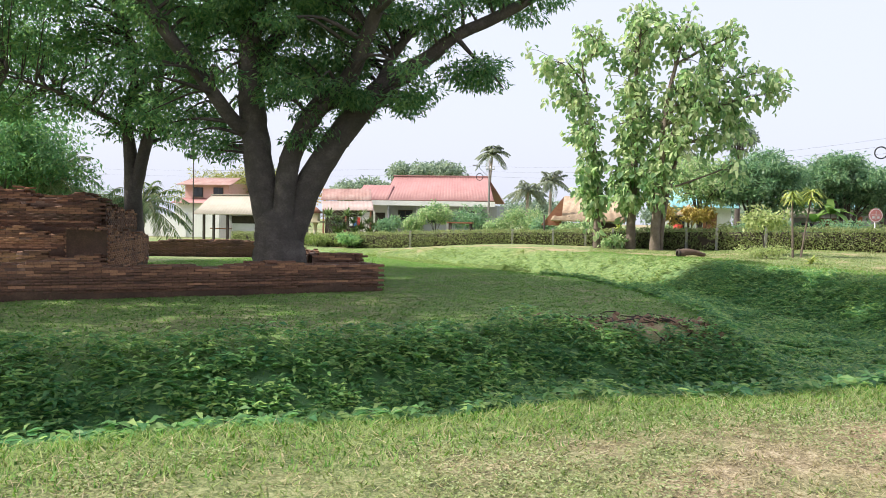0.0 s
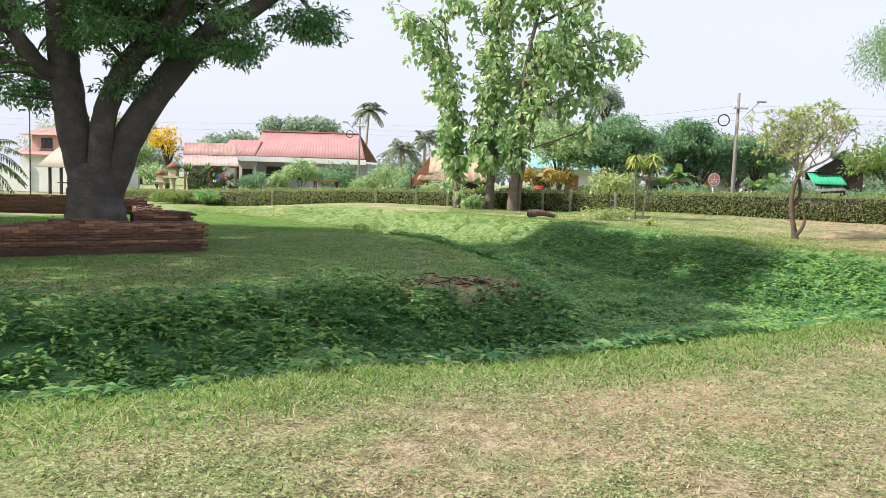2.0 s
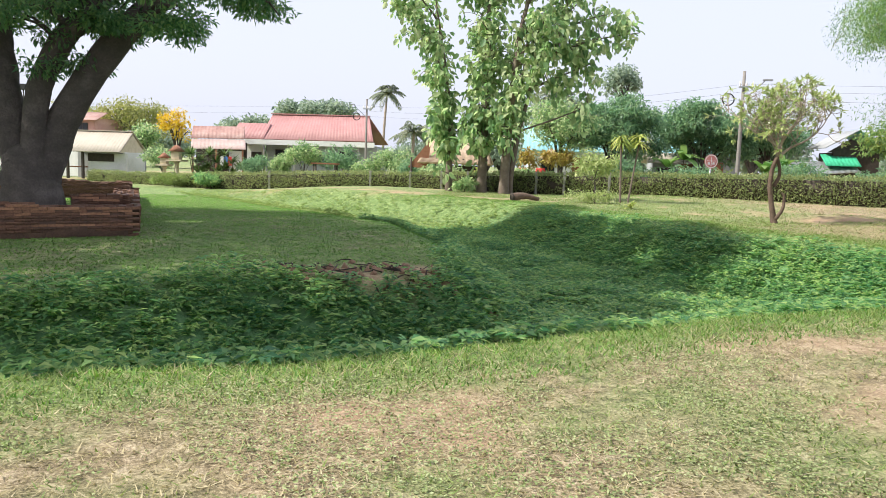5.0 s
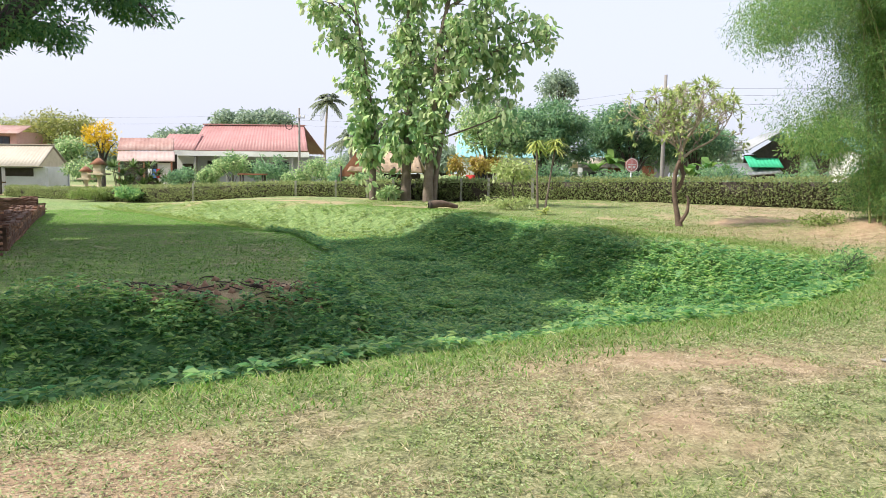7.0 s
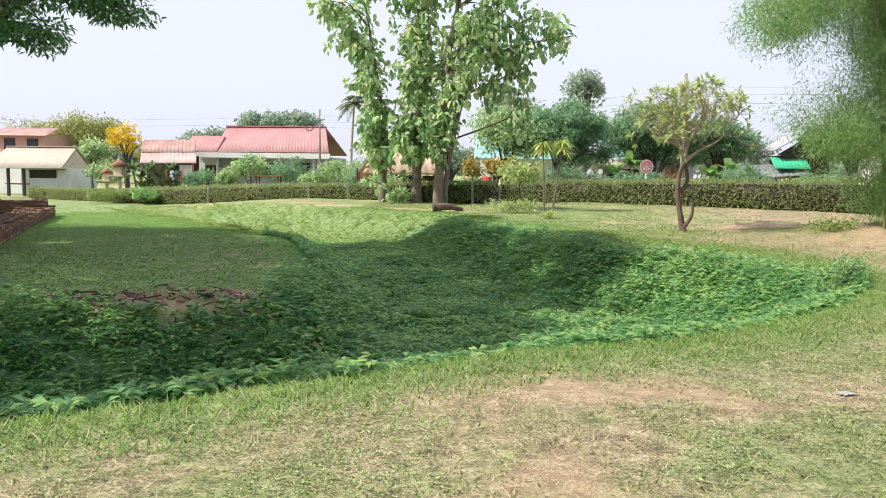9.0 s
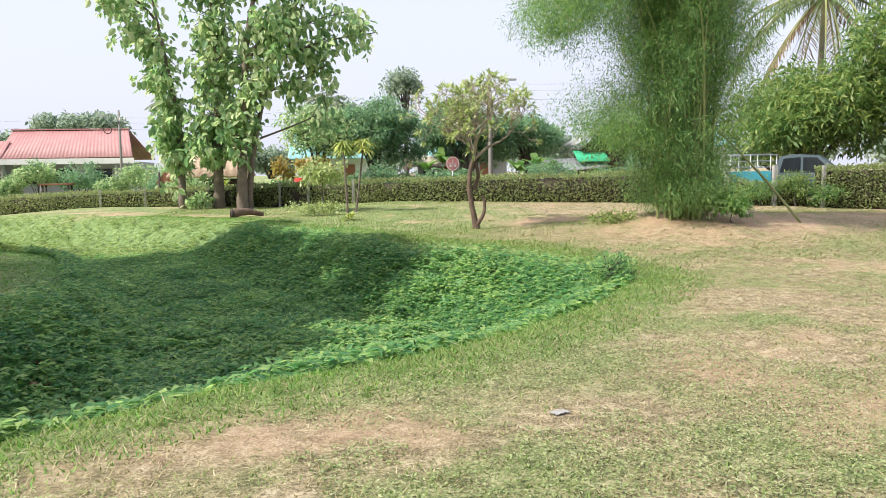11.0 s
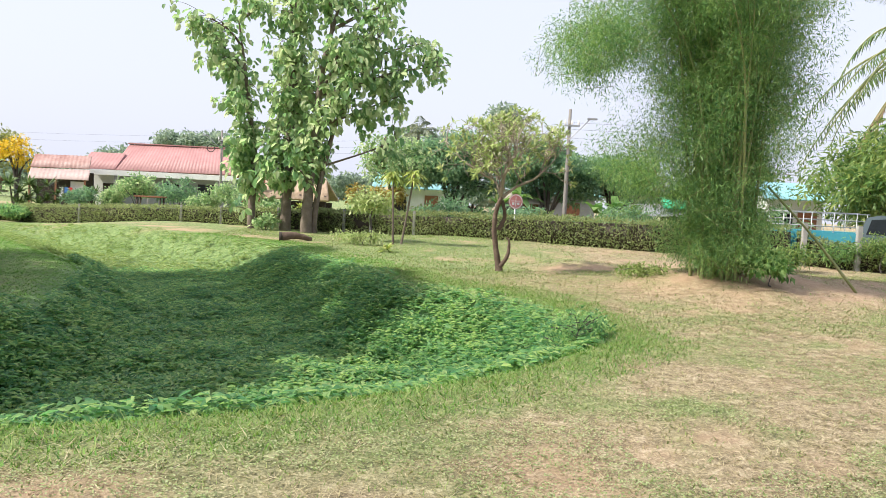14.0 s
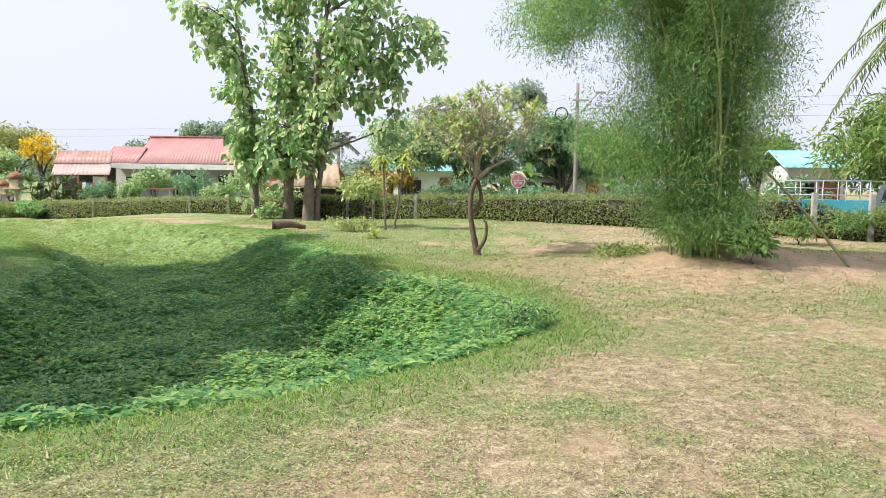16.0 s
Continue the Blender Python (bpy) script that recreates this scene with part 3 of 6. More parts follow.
        if edge > 0.3 and rng.uniform() < (1.0 if edge < 2.0 else 0.72):
            top.append((x - base[0], y - base[1], 8.5 + 0.35 * min(edge, 6) + rng.normal() * 0.2))
    top = np.array(top)
    tw = Buf()
    twigs_to(tw, spine, np.concatenate((low, top[::3])), 0.04)
    part("twigwork", tw.mesh("twigwork", True), "bark", t)
    b = Buf()
    scatter_leaves(b, low, 0.47, 170, 0.14, 0.05, 0.5, 0.5, 4)
    part("hanging_foliage", b.mesh("foliage"), "rain_leaf", t)
    b = Buf()
    scatter_leaves(b, top, 0.62, 96, 0.28, 0.15, 0.4, 0.2, 5)
    part("crown", b.mesh("crown"), "rain_leaf", t)


def grove_tree(at, rows, clumps, label, k, px, py, n=150, leaf=(0.2, 0.09), spread=0.75, seed=1):
    """A background tree drawn from limb rows in its own upright plane."""
    t = thing("shade_tree", at, label, "tree")
    right, deep = np.array([0.92, 0.39, 0]), np.array([-0.39, 0.92, 0])

    def loc(x, y, d):
        return (x - px) * k * right + d * deep + np.array([0, 0, (py - y) * k])

    spine = []
    for i, r in enumerate(rows):
        me, sp = limb_mesh([(*loc(x, y, d), w) for x, y, d, w in r], 4, 9, 0.05)
        part("trunk" if i == 0 else "limb", me, "bark", t)
        spine.append(sp)
    spine = np.concatenate(spine)
    rng = np.random.default_rng(seed)
    pts = []
    for x, y, w, h, m in clumps:
        for _ in range(m):
            pts.append(loc(x + rng.normal() * w * 0.5, y + rng.normal() * h * 0.5, rng.normal() * 1.2))
    pts = np.array(pts)
    tw = Buf()
    twigs_to(tw, spine, pts, 0.03, seed)
    part("twigwork", tw.mesh("twigwork", True), "bark", t)
    b = Buf()
    scatter_leaves(b, pts, spread, n, *leaf, 0.55, 0.4, seed)
    part("crown", b.mesh("crown"), "rain_leaf", t)
    return t


def teak_trees():
    """Four slim trunks of large bright leaves."""
    rng = np.random.default_rng(5)
    gw = "slim teak trees by the hedge"
    specs = [
        # foot, lean at the top, height, trunk radius, crown lumps (x, z, spread x, spread z, clumps)
        ((2.25, 35.6), (-0.9, 0.3), 9.0, 0.15, [(-0.3, 3.6, 0.6, 1.3, 46), (-0.7, 5.4, 0.7, 1.0, 30), (-1.3, 7.0, 1.1, 0.8, 24), (-1.9, 8.3, 1.3, 0.6, 22), (-0.2, 2.1, 0.5, 0.7, 24), (-0.4, 9.3, 0.9, 0.7, 20)]),
        ((3.75, 35.2), (0.2, -0.2), 10.6, 0.20, [(-0.2, 2.5, 0.7, 0.7, 28), (-0.2, 3.4, 0.9, 0.9, 44), (0.1, 4.8, 1.0, 0.9, 34), (0.2, 6.6, 1.1, 1.0, 36), (0.0, 8.6, 1.2, 0.9, 36), (0.3, 10.2, 1.0, 0.7, 28), (-0.3, 7.4, 1.3, 0.6, 14)]),
        ((4.75, 34.4), (1.2, 0.3), 10.6, 0.20, [(0.0, 2.6, 0.4, 0.6, 16), (0.1, 3.6, 0.8, 0.9, 36), (0.8, 5.2, 1.0, 0.8, 34), (1.4, 6.8, 1.2, 0.9, 40), (2.6, 7.6, 1.2, 0.7, 26), (1.0, 9.2, 1.3, 0.8, 34), (3.5, 6.4, 1.1, 0.5, 14), (2.4, 5.0, 0.9, 0.4, 12), (3.0, 9.0, 1.0, 0.6, 18)]),
        ((5.0, 34.7), (2.6, 0.4), 8.0, 0.12, [(3.3, 5.4, 0.5, 0.7, 9), (2.6, 6.2, 0.9, 0.5, 12), (4.2, 7.6, 1.2, 0.6, 16), (5.2, 6.9, 0.6, 0.3, 6), (3.2, 3.6, 0.2, 0.7, 6)]),
    ]
    for (x, y), (lx, ly), h, r, crowns in specs:
        z = z_at(x, y) - 0.05
        t = thing("teak_tree", (x, y, z), "tall slim teak tree with large bright green leaves", "tree", gw)
        main = [(0, 0, -0.1, r * 1.25), (lx * 0.02, 0, h * 0.12, r), (lx * 0.1 + 0.06, ly * 0.2, h * 0.35, r * 0.82), (lx * 0.4 - 0.05, ly * 0.5, h * 0.65, r * 0.55), (lx, ly, h * 0.96, 0.03)]
        me, sp = limb_mesh(main, 5, 9, 0.05)
        part("trunk", me, "teak_bark", t)
        pts = np.array([(cx - 0.1 * max(0, cx) + rng.normal() * sx * 0.42, rng.normal() * 0.6, cz + rng.normal() * sz * 0.6) for cx, cz, sx, sz, m in crowns for _ in range(m)])
        tw = Buf()
        hubs = [np.array([(*sp[np.argmin(np.abs(sp[:, 2] - max(1.2, cz - 0.9)))][:3], r * 0.4), (cx * 0.6, 0.1, cz - 0.2, r * 0.28), (cx, 0, cz + sz * 0.5, 0.02)]) for cx, cz, sx, sz, m in crowns]
        spine = [sp]
        for hb in hubs:
            me, s2 = limb_mesh(hb, 4, 7, 0.04)
            part("limb", me, "teak_bark", t)
            spine.append(s2)
        twigs_to(tw, np.concatenate(spine), pts, 0.02, 8)
        part("twigwork", tw.mesh("twigwork", True), "teak_bark", t)
        b = Buf()
        scatter_leaves(b, pts, 0.45, 12, 0.31, 0.2, 0.9, 1.1, int(x * 10), oval_leaves)
        part("crown", b.mesh("crown"), "teak_leaf", t)


def round_tree(name, at, size, trunk_h, leaf_mat, leaf, clumps, n, label, category="tree", spread=0.6, seed=1, bark="bark", trunk_r=0.16, group="", lumps=7, droop=0.4):
    """A broad tree or shrub: short trunk, boughs to several lumps, leaf clumps over the lumps' outsides."""
    rng = np.random.default_rng(seed)
    t = thing(name, at, label, category, group)
    sx, sy, sz = size
    cz = trunk_h + sz * 0.9
    me, sp = limb_mesh([(0, 0, -0.1, trunk_r * 1.3), (0.03, 0.02, trunk_h * 0.5, trunk_r), (0.0, 0.05, trunk_h, trunk_r * 0.85), (0.05, 0, cz, trunk_r * 0.4)], 4, 9, 0.06)
    part("trunk", me, bark, t)
    spine, cents = [sp], []
    for i in range(lumps):
        a = 2 * math.pi * i / lumps + rng.uniform(-0.4, 0.4)
        e = rng.uniform(-0.25, 0.75)
        c = np.array([sx * 0.62 * math.cos(a) * math.cos(e), sy * 0.62 * math.sin(a) * math.cos(e), cz + sz * 0.66 * math.sin(e)])
        cents.append((c, rng.uniform(0.32, 0.58)))
        if trunk_r > 0.03:
            me, s2 = limb_mesh([(0, 0.03, trunk_h * rng.uniform(0.6, 1), trunk_r * 0.5), (*(c * [0.45, 0.45, 0] + [0, 0, trunk_h + (c[2] - trunk_h) * 0.6]), trunk_r * 0.35), (*c, 0.02)], 4, 7, 0.05)
            part("limb", me, bark, t)
            spine.append(s2)
    cents.append((np.array([0, 0, cz + sz * 0.35]), 0.62))
    per = max(3, clumps // len(cents))
    pts = []
    for c, r in cents:
        o = unit(rng.normal(size=(per, 3))) * rng.uniform(0.55, 1.05, (per, 1))
        pts.append(c + o * np.array([sx, sy, sz]) * r)
    pts = np.concatenate(pts)
    pts = pts[pts[:, 2] > 0.12 * sz]
    tw = Buf()
    twigs_to(tw, np.concatenate(spine), pts[::2], 0.025, seed, 0.2, 4)
    part("twigwork", tw.mesh("twigwork", True), bark, t)
    b = Buf()
    scatter_leaves(b, pts, spread, n, *leaf, 0.7, droop, seed)
    part("crown", b.mesh("crown"), leaf_mat, t)
    return t


def frond(buf, root, a, rise, length, droop, width, n, rng, rachis=None, leaf_w=0.05):
    """A feather leaf: arching midrib with leaflets on both sides."""
    s = np.linspace(0, 1, n)
    h = np.array([math.cos(a), math.sin(a), 0])
    p = root + h * (length * (s * math.cos(rise)))[:, None] * (1 - 0.25 * s[:, None] * droop) + np.array([0, 0, 1.0]) * (length * (s * math.sin(rise) - droop * s ** 2))[:, None]
    tan = unit(np.gradient(p, axis=0))
    side = unit(np.cross(tan, np.array([0, 0, 1.0])))
    for sg in (-1, 1):
        L = width * np.sin(np.pi * np.clip(s * 0.9 + 0.1, 0, 1)) ** 0.6 * rng.uniform(0.8, 1.15, n)
        d = side * sg * 0.9 + tan * 0.45 - np.array([0, 0, 0.55]) + rng.normal(size=(n, 3)) * 0.1
        buf.add(*leaf_quads(p[2:], d[2:], np.array([0, 0, 1.0]) + 0.2 * tan[2:], L[2:], leaf_w))
    if rachis is not None:
        rachis.add(*tube(p[::3], np.linspace(0.035, 0.008, len(p[::3])) * length / 3, 5))


def palm(at, height, lean, fronds, length, label, mat="palm_leaf", seed=1, r=0.14, droop=0.55, width=0.6, dead=0, n=34, leaf_w=0.05, group="", name="coconut_palm"):
    rng = np.random.default_rng(seed)
    t = thing(name, at, label, "palm", group)
    top = np.array([lean[0], lean[1], height])
    me, sp = limb_mesh([(0, 0, -0.1, r * 1.5), (lean[0] * 0.1, lean[1] * 0.1, height * 0.3, r), (lean[0] * 0.5, lean[1] * 0.5, height * 0.7, r * 0.85), (*top, r * 0.7)], 6, 10, 0.06)
    part("trunk", me, "frangi_bark", t)
    for i in range(fronds + dead):
        b, rc, old = Buf(), Buf(), i >= fronds
        frond(b, top, 2.4 * i + rng.uniform(-0.3, 0.3), -0.7 if old else rng.uniform(-0.15, 1.25), length * (0.7 if old else rng.uniform(0.8, 1.1)), 0.5 if old else droop * rng.uniform(0.7, 1.3), width, n, rng, rc, leaf_w)
        f = part("frond", b.mesh("frond"), "dead_frond" if old else mat, t, "dry brown hanging frond" if old else "")
        part("midrib", rc.mesh("midrib", True), "bamboo_culm", f)
    return t


def rosette(buf, root, n, length, width, rng, up=0.9, droop=0.5, segs=3):
    """Strap leaves that arch out of one point."""
    for i in range(n):
        a, e = rng.uniform(0, 6.283), rng.uniform(0.1, 1.2) * up
        L = length * rng.uniform(0.7, 1.15)
        h = np.array([math.cos(a), math.sin(a), 0])
        s = np.linspace(0, 1, segs + 1)[:, None]
        p = root + h * L * s * math.cos(e) + np.array([0, 0, 1.0]) * (L * s * math.sin(e) - droop * L * s * s)
        sd = np.array([-h[1], h[0], 0]) * width * 0.5
        w = np.array([0.6, 1.0, 0.8, 0.06] if segs == 3 else [0.6, 1, 0.06])[:, None]
        v = np.stack((p - sd * w, p + sd * w), 1).reshape(-1, 3)
        q = [[2 * k, 2 * k + 1, 2 * k + 3, 2 * k + 2] for k in range(segs)]
        buf.add(v, q)


def frangipani():
    x, y = 11.6, 20.5
    z = z_at(x, y)
    rng = np.random.default_rng(9)
    t = thing("frangipani_tree", (x, y, z), "small frangipani tree with twisted grey trunk and pale leaves", "tree")
    rows = [
        [(0.06, 0, -0.08, 0.13), (0.02, 0, 0.1, 0.095), (-0.06, 0, 0.5, 0.075), (-0.12, 0, 0.9, 0.07), (-0.1, 0, 1.3, 0.06), (0.0, 0, 1.62, 0.065)],
        [(0.05, -0.05, 0.1, 0.06), (0.2, -0.05, 0.35, 0.05), (0.22, -0.04, 0.65, 0.035), (0.16, -0.03, 0.75, 0.02)],
        [(-0.02, 0.03, 0.9, 0.06), (0.1, 0.05, 1.2, 0.05), (0.03, 0.02, 1.55, 0.05)],
        [(0.0, 0, 1.6, 0.055), (0.3, 0.02, 1.85, 0.036), (0.7, 0.1, 2.05, 0.03), (0.95, 0.1, 2.3, 0.03)],
        [(0.0, 0, 1.6, 0.05), (-0.12, -0.1, 1.9, 0.034), (-0.45, -0.15, 2.1, 0.028), (-0.8, -0.2, 2.3, 0.025)],
        [(0.0, 0, 1.6, 0.045), (0.05, 0.2, 2.0, 0.032), (0.15, 0.5, 2.35, 0.026), (0.2, 0.6, 2.6, 0.022)],
        [(0.0, 0, 1.65, 0.045), (0.0, -0.3, 2.0, 0.04), (0.1, -0.6, 2.3, 0.03), (0.2, -0.7, 2.55, 0.022)],
    ]
    spine = []
    for i, r in enumerate(rows):
        me, sp = limb_mesh([(a, b, c, w * 0.82) for a, b, c, w in r], 5, 10, 0.07)
        part("trunk" if i == 0 else "limb", me, "frangi_stem" if i < 3 else "frangi_bark", t)
        spine.append(sp)
    # forks upon forks, each about two thirds of the last
    tw, tips = Buf(), []

    def grow(p, d, L, r, depth):
        e = p + d * L
        m = p + d * L * 0.5 + rng.normal(size=3) * 0.04 * L
        tw.add(*tube(smooth_path([p, m, e], 2), np.linspace(r, r * 0.8, 5), 6))
        if depth == 0:
            tips.append((e, d))
            return
        for _ in range(2 if rng.uniform() < 0.65 else 3):
            nd = unit(d + rng.normal(size=3) * 0.6 + np.array([0, 0, 0.16]))
            grow(e, nd, L * rng.uniform(0.7, 0.9), r * 0.74, depth - 1)

    for sp in spine[3:]:
        for f in (0.15, 0.35, 0.5, 0.65, 0.8, 1.0):
            s = sp[int((len(sp) - 1) * f)]
            out = unit(np.array([s[0] * 0.75, s[1] * 0.75, 0.75]) + rng.normal(size=3) * 0.3)
            grow(s[:3], out, 0.35, max(s[3] * 0.5, 0.015), 4)
    part("twigwork", tw.mesh("twigwork", True), "frangi_bark", t)
    b, f = Buf(), Buf()
    for e, d in tips:
        if rng.uniform() < 0.52:
            k = rng.integers(4, 9)
            dd = unit(rng.normal(size=(k, 3)) * 0.7 + d)
            b.add(*leaf_quads(np.repeat(e[None], k, 0), dd, np.array([0, 0, 1.0]), rng.uniform(0.10, 0.2, k), 0.05))
        if rng.uniform() < 0.16:
            f.add(*leaf_quads(np.repeat(e[None], 5, 0), unit(rng.normal(size=(5, 3)) + d), np.array([0, 0, 1.0]), 0.06, 0.045))
    part("leaves", b.mesh("leaves"), "frangi_leaf", t)
    part("blossom", f.mesh("blossom"), "petal", t)


def bamboo():
    x, y = 15.75, 18.5
    z = z_at(x, y)
    rng = np.random.default_rng(21)
    t = thing("bamboo_clump", (x, y, z), "tall feathery bamboo clump on a bare earth mound", "bamboo")
    cents = []
    for i in range(46):
        a, r = rng.uniform(0, 6.283), 0.55 * math.sqrt(rng.uniform())
        bx, by = r * math.cos(a), r * math.sin(a)
        h = rng.uniform(4.5, 8.2)
        # most culms arch towards the open lawn
        ox, oy = rng.normal() * 0.75 - 0.6, rng.normal() * 0.9 - 0.1
        pts = [(bx, by, -0.1, 0.03), (bx * 1.3 + ox * 0.08, by * 1.3 + oy * 0.08, h * 0.3, 0.027), (bx * 1.6 + ox * 0.4, by * 1.6 + oy * 0.4, h * 0.68, 0.018), (bx * 1.6 + ox * 1.15, by * 1.6 + oy * 1.15, h * 0.93, 0.009), (bx + ox * 1.8, by + oy * 1.8, h * 0.93, 0.004)]
        me, sp = limb_mesh(pts, 6, 6, 0.02)
        part("culm", me, "bamboo_culm", t)
        lo = 0.12 if rng.uniform() < 0.5 else 0.35
        for s in sp[int(len(sp) * lo)::1]:
            for _ in range(2):
                cents.append(s[:3] + rng.normal(size=3) * np.array([0.4, 0.4, 0.3]))
    cents = np.array(cents)
    # the broad plume that hangs over the lawn
    extra = []
    for cx, cz, sx, sz, m in ((-2.9, 4.3, 0.8, 0.5, 190), (-1.6, 5.0, 0.9, 0.7, 120), (-0.3, 4.6, 1.0, 1.0, 90), (0.8, 4.6, 0.5, 1.0, 60), (-0.4, 2.6, 1.0, 0.9, 170), (-1.4, 2.0, 0.7, 0.6, 70), (0.8, 2.4, 0.45, 0.9, 70), (-0.1, 1.0, 0.75, 0.6, 230), (-0.1, 0.5, 0.75, 0.25, 110), (-0.5, 3.6, 1.3, 0.8, 130), (0.3, 5.6, 1.2, 0.8, 120), (-2.3, 2.0, 0.6, 0.5, 80), (0.7, 0.8, 0.35, 0.4, 40), (1.0, 3.6, 0.5, 0.7, 60), (1.1, 5.4, 0.6, 0.8, 60)):
        for _ in range(m):
            extra.append((cx + rng.normal() * sx * 0.6, rng.normal() * 0.8, cz + rng.normal() * sz * 0.7))
    cents = np.concatenate((cents, np.array(extra)))
    # the clump is drawn in towards its foot
    waist = 0.74 + 0.16 * step(0.6, 3.6, cents[:, 2])
    cents[:, 0] *= waist
    cents[:, 1] *= waist
    cents = cents[cents[:, 2] > 0.15]
    b = Buf()
    scatter_leaves(b, cents, 0.36, 92, 0.095, 0.014, 0.8, 0.4, 6)
    part("foliage", b.mesh("foliage"), "bamboo_leaf", t)
    # fine side twigs
    tw = Buf()
    for c in cents[::3]:
        d = unit(rng.normal(size=3) + np.array([0, 0, -0.2])) * 0.35
        tw.add(*tube([c - d, c + d], [0.006, 0.003], 4))
    part("twigwork", tw.mesh("twigwork"), "bamboo_culm", t)
    # one dry culm leaning out on to the sand
    g = thing("fallen_culm", (0, 0, 0), "dry bamboo culm leaning against the clump", "bamboo pole")
    gx, gy = 18.2, 18.1
    part("culm", np_mesh("culm", *tube(smooth_path([(16.6, 18.6, z + 1.75), (17.4, 18.35, z + 0.85), (gx, gy, z_at(gx, gy))], 4), np.linspace(0.02, 0.03, 9), 7), smooth=True), "bamboo_culm", g)


def hedge_run(name, pts, tops, label, seed, thick=0.55, dense=260, posts=()):
    """A clipped hedge along a line: a solid dark brown core, small leaves outside."""
    rng = np.random.default_rng(seed)
    p = smooth_path(np.array([(*a, h) for a, h in zip(pts, tops)]), 6)
    t = thing(name, (0, 0, 0), label, "hedge")
    core, lv = Buf(), Buf()
    g = land(p[:, 0], p[:, 1])
    tan = unit(np.gradient(p[:, :2], axis=0))
    nrm = np.stack((-tan[:, 1], tan[:, 0]), 1)
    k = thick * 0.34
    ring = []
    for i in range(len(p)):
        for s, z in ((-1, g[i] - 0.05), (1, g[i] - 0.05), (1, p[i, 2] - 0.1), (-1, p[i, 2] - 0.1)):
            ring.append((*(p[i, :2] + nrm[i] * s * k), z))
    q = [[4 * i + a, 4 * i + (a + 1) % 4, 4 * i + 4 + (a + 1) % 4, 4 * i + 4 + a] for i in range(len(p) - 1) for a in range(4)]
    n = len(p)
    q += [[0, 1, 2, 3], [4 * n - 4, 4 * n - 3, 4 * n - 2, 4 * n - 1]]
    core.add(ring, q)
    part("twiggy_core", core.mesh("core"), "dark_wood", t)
    seg = np.linalg.norm(np.diff(p[:, :2], axis=0), axis=1)
    cum = np.concatenate(([0], np.cumsum(seg)))
    m = int(cum[-1] * dense * 2)
    s = rng.uniform(0, cum[-1], m)
    x, y, zt = (np.interp(s, cum, p[:, c]) for c in range(3))
    nx, ny = np.interp(s, cum, nrm[:, 0]), np.interp(s, cum, nrm[:, 1])
    gz = land(x, y)
    on_top = rng.uniform(size=m) < 0.3
    w = np.where(on_top, rng.uniform(-0.5, 0.5, m), np.where(rng.uniform(size=m) < 0.85, -0.5, 0.5) + rng.normal(size=m) * 0.07) * thick
    ht = zt - gz
    bulge = 0.08 * (fbm(s * 1.1, s * 0 + 3, seed) - 0.5) * 2
    z = np.where(on_top, zt + bulge + rng.normal(size=m) * 0.04, gz + ht * rng.uniform(0.02, 1.0, m))
    keep = on_top | (fbm(s * 0.8, z * 1.6, seed + 9) > 0.28)
    c = np.stack((x + nx * w, y + ny * w, z), 1)[keep]
    d = rng.normal(size=c.shape) + np.stack((nx * np.sign(w), ny * np.sign(w), 0 * w + 0.2), 1)[keep] * 0.9
    lv.add(*leaf_quads(c, d, rng.normal(size=c.shape) * 0.5 + [0, 0, 1.0], rng.uniform(0.07, 0.14, len(c)), 0.05))
    part("foliage", lv.mesh("foliage"), "hedge_leaf", t)
    for f in posts:
        i = np.interp(f, np.linspace(0, 1, n), np.arange(n))
        a = np.array([np.interp(i, np.arange(n), p[:, c]) for c in range(3)])
        nn = nrm[int(i)]
        zz = z_at(a[0], a[1])
        fp = thing("fence_post", (a[0] - nn[0] * thick * 0.5, a[1] - nn[1] * thick * 0.5, zz), "weathered square concrete fence post in the hedge", "post", "fence posts along the hedge")
        part("post", box((0.11, 0.11, a[2] - zz + 0.18), (0, 0, (a[2] - zz) / 2), 0.012), "concrete", fp)


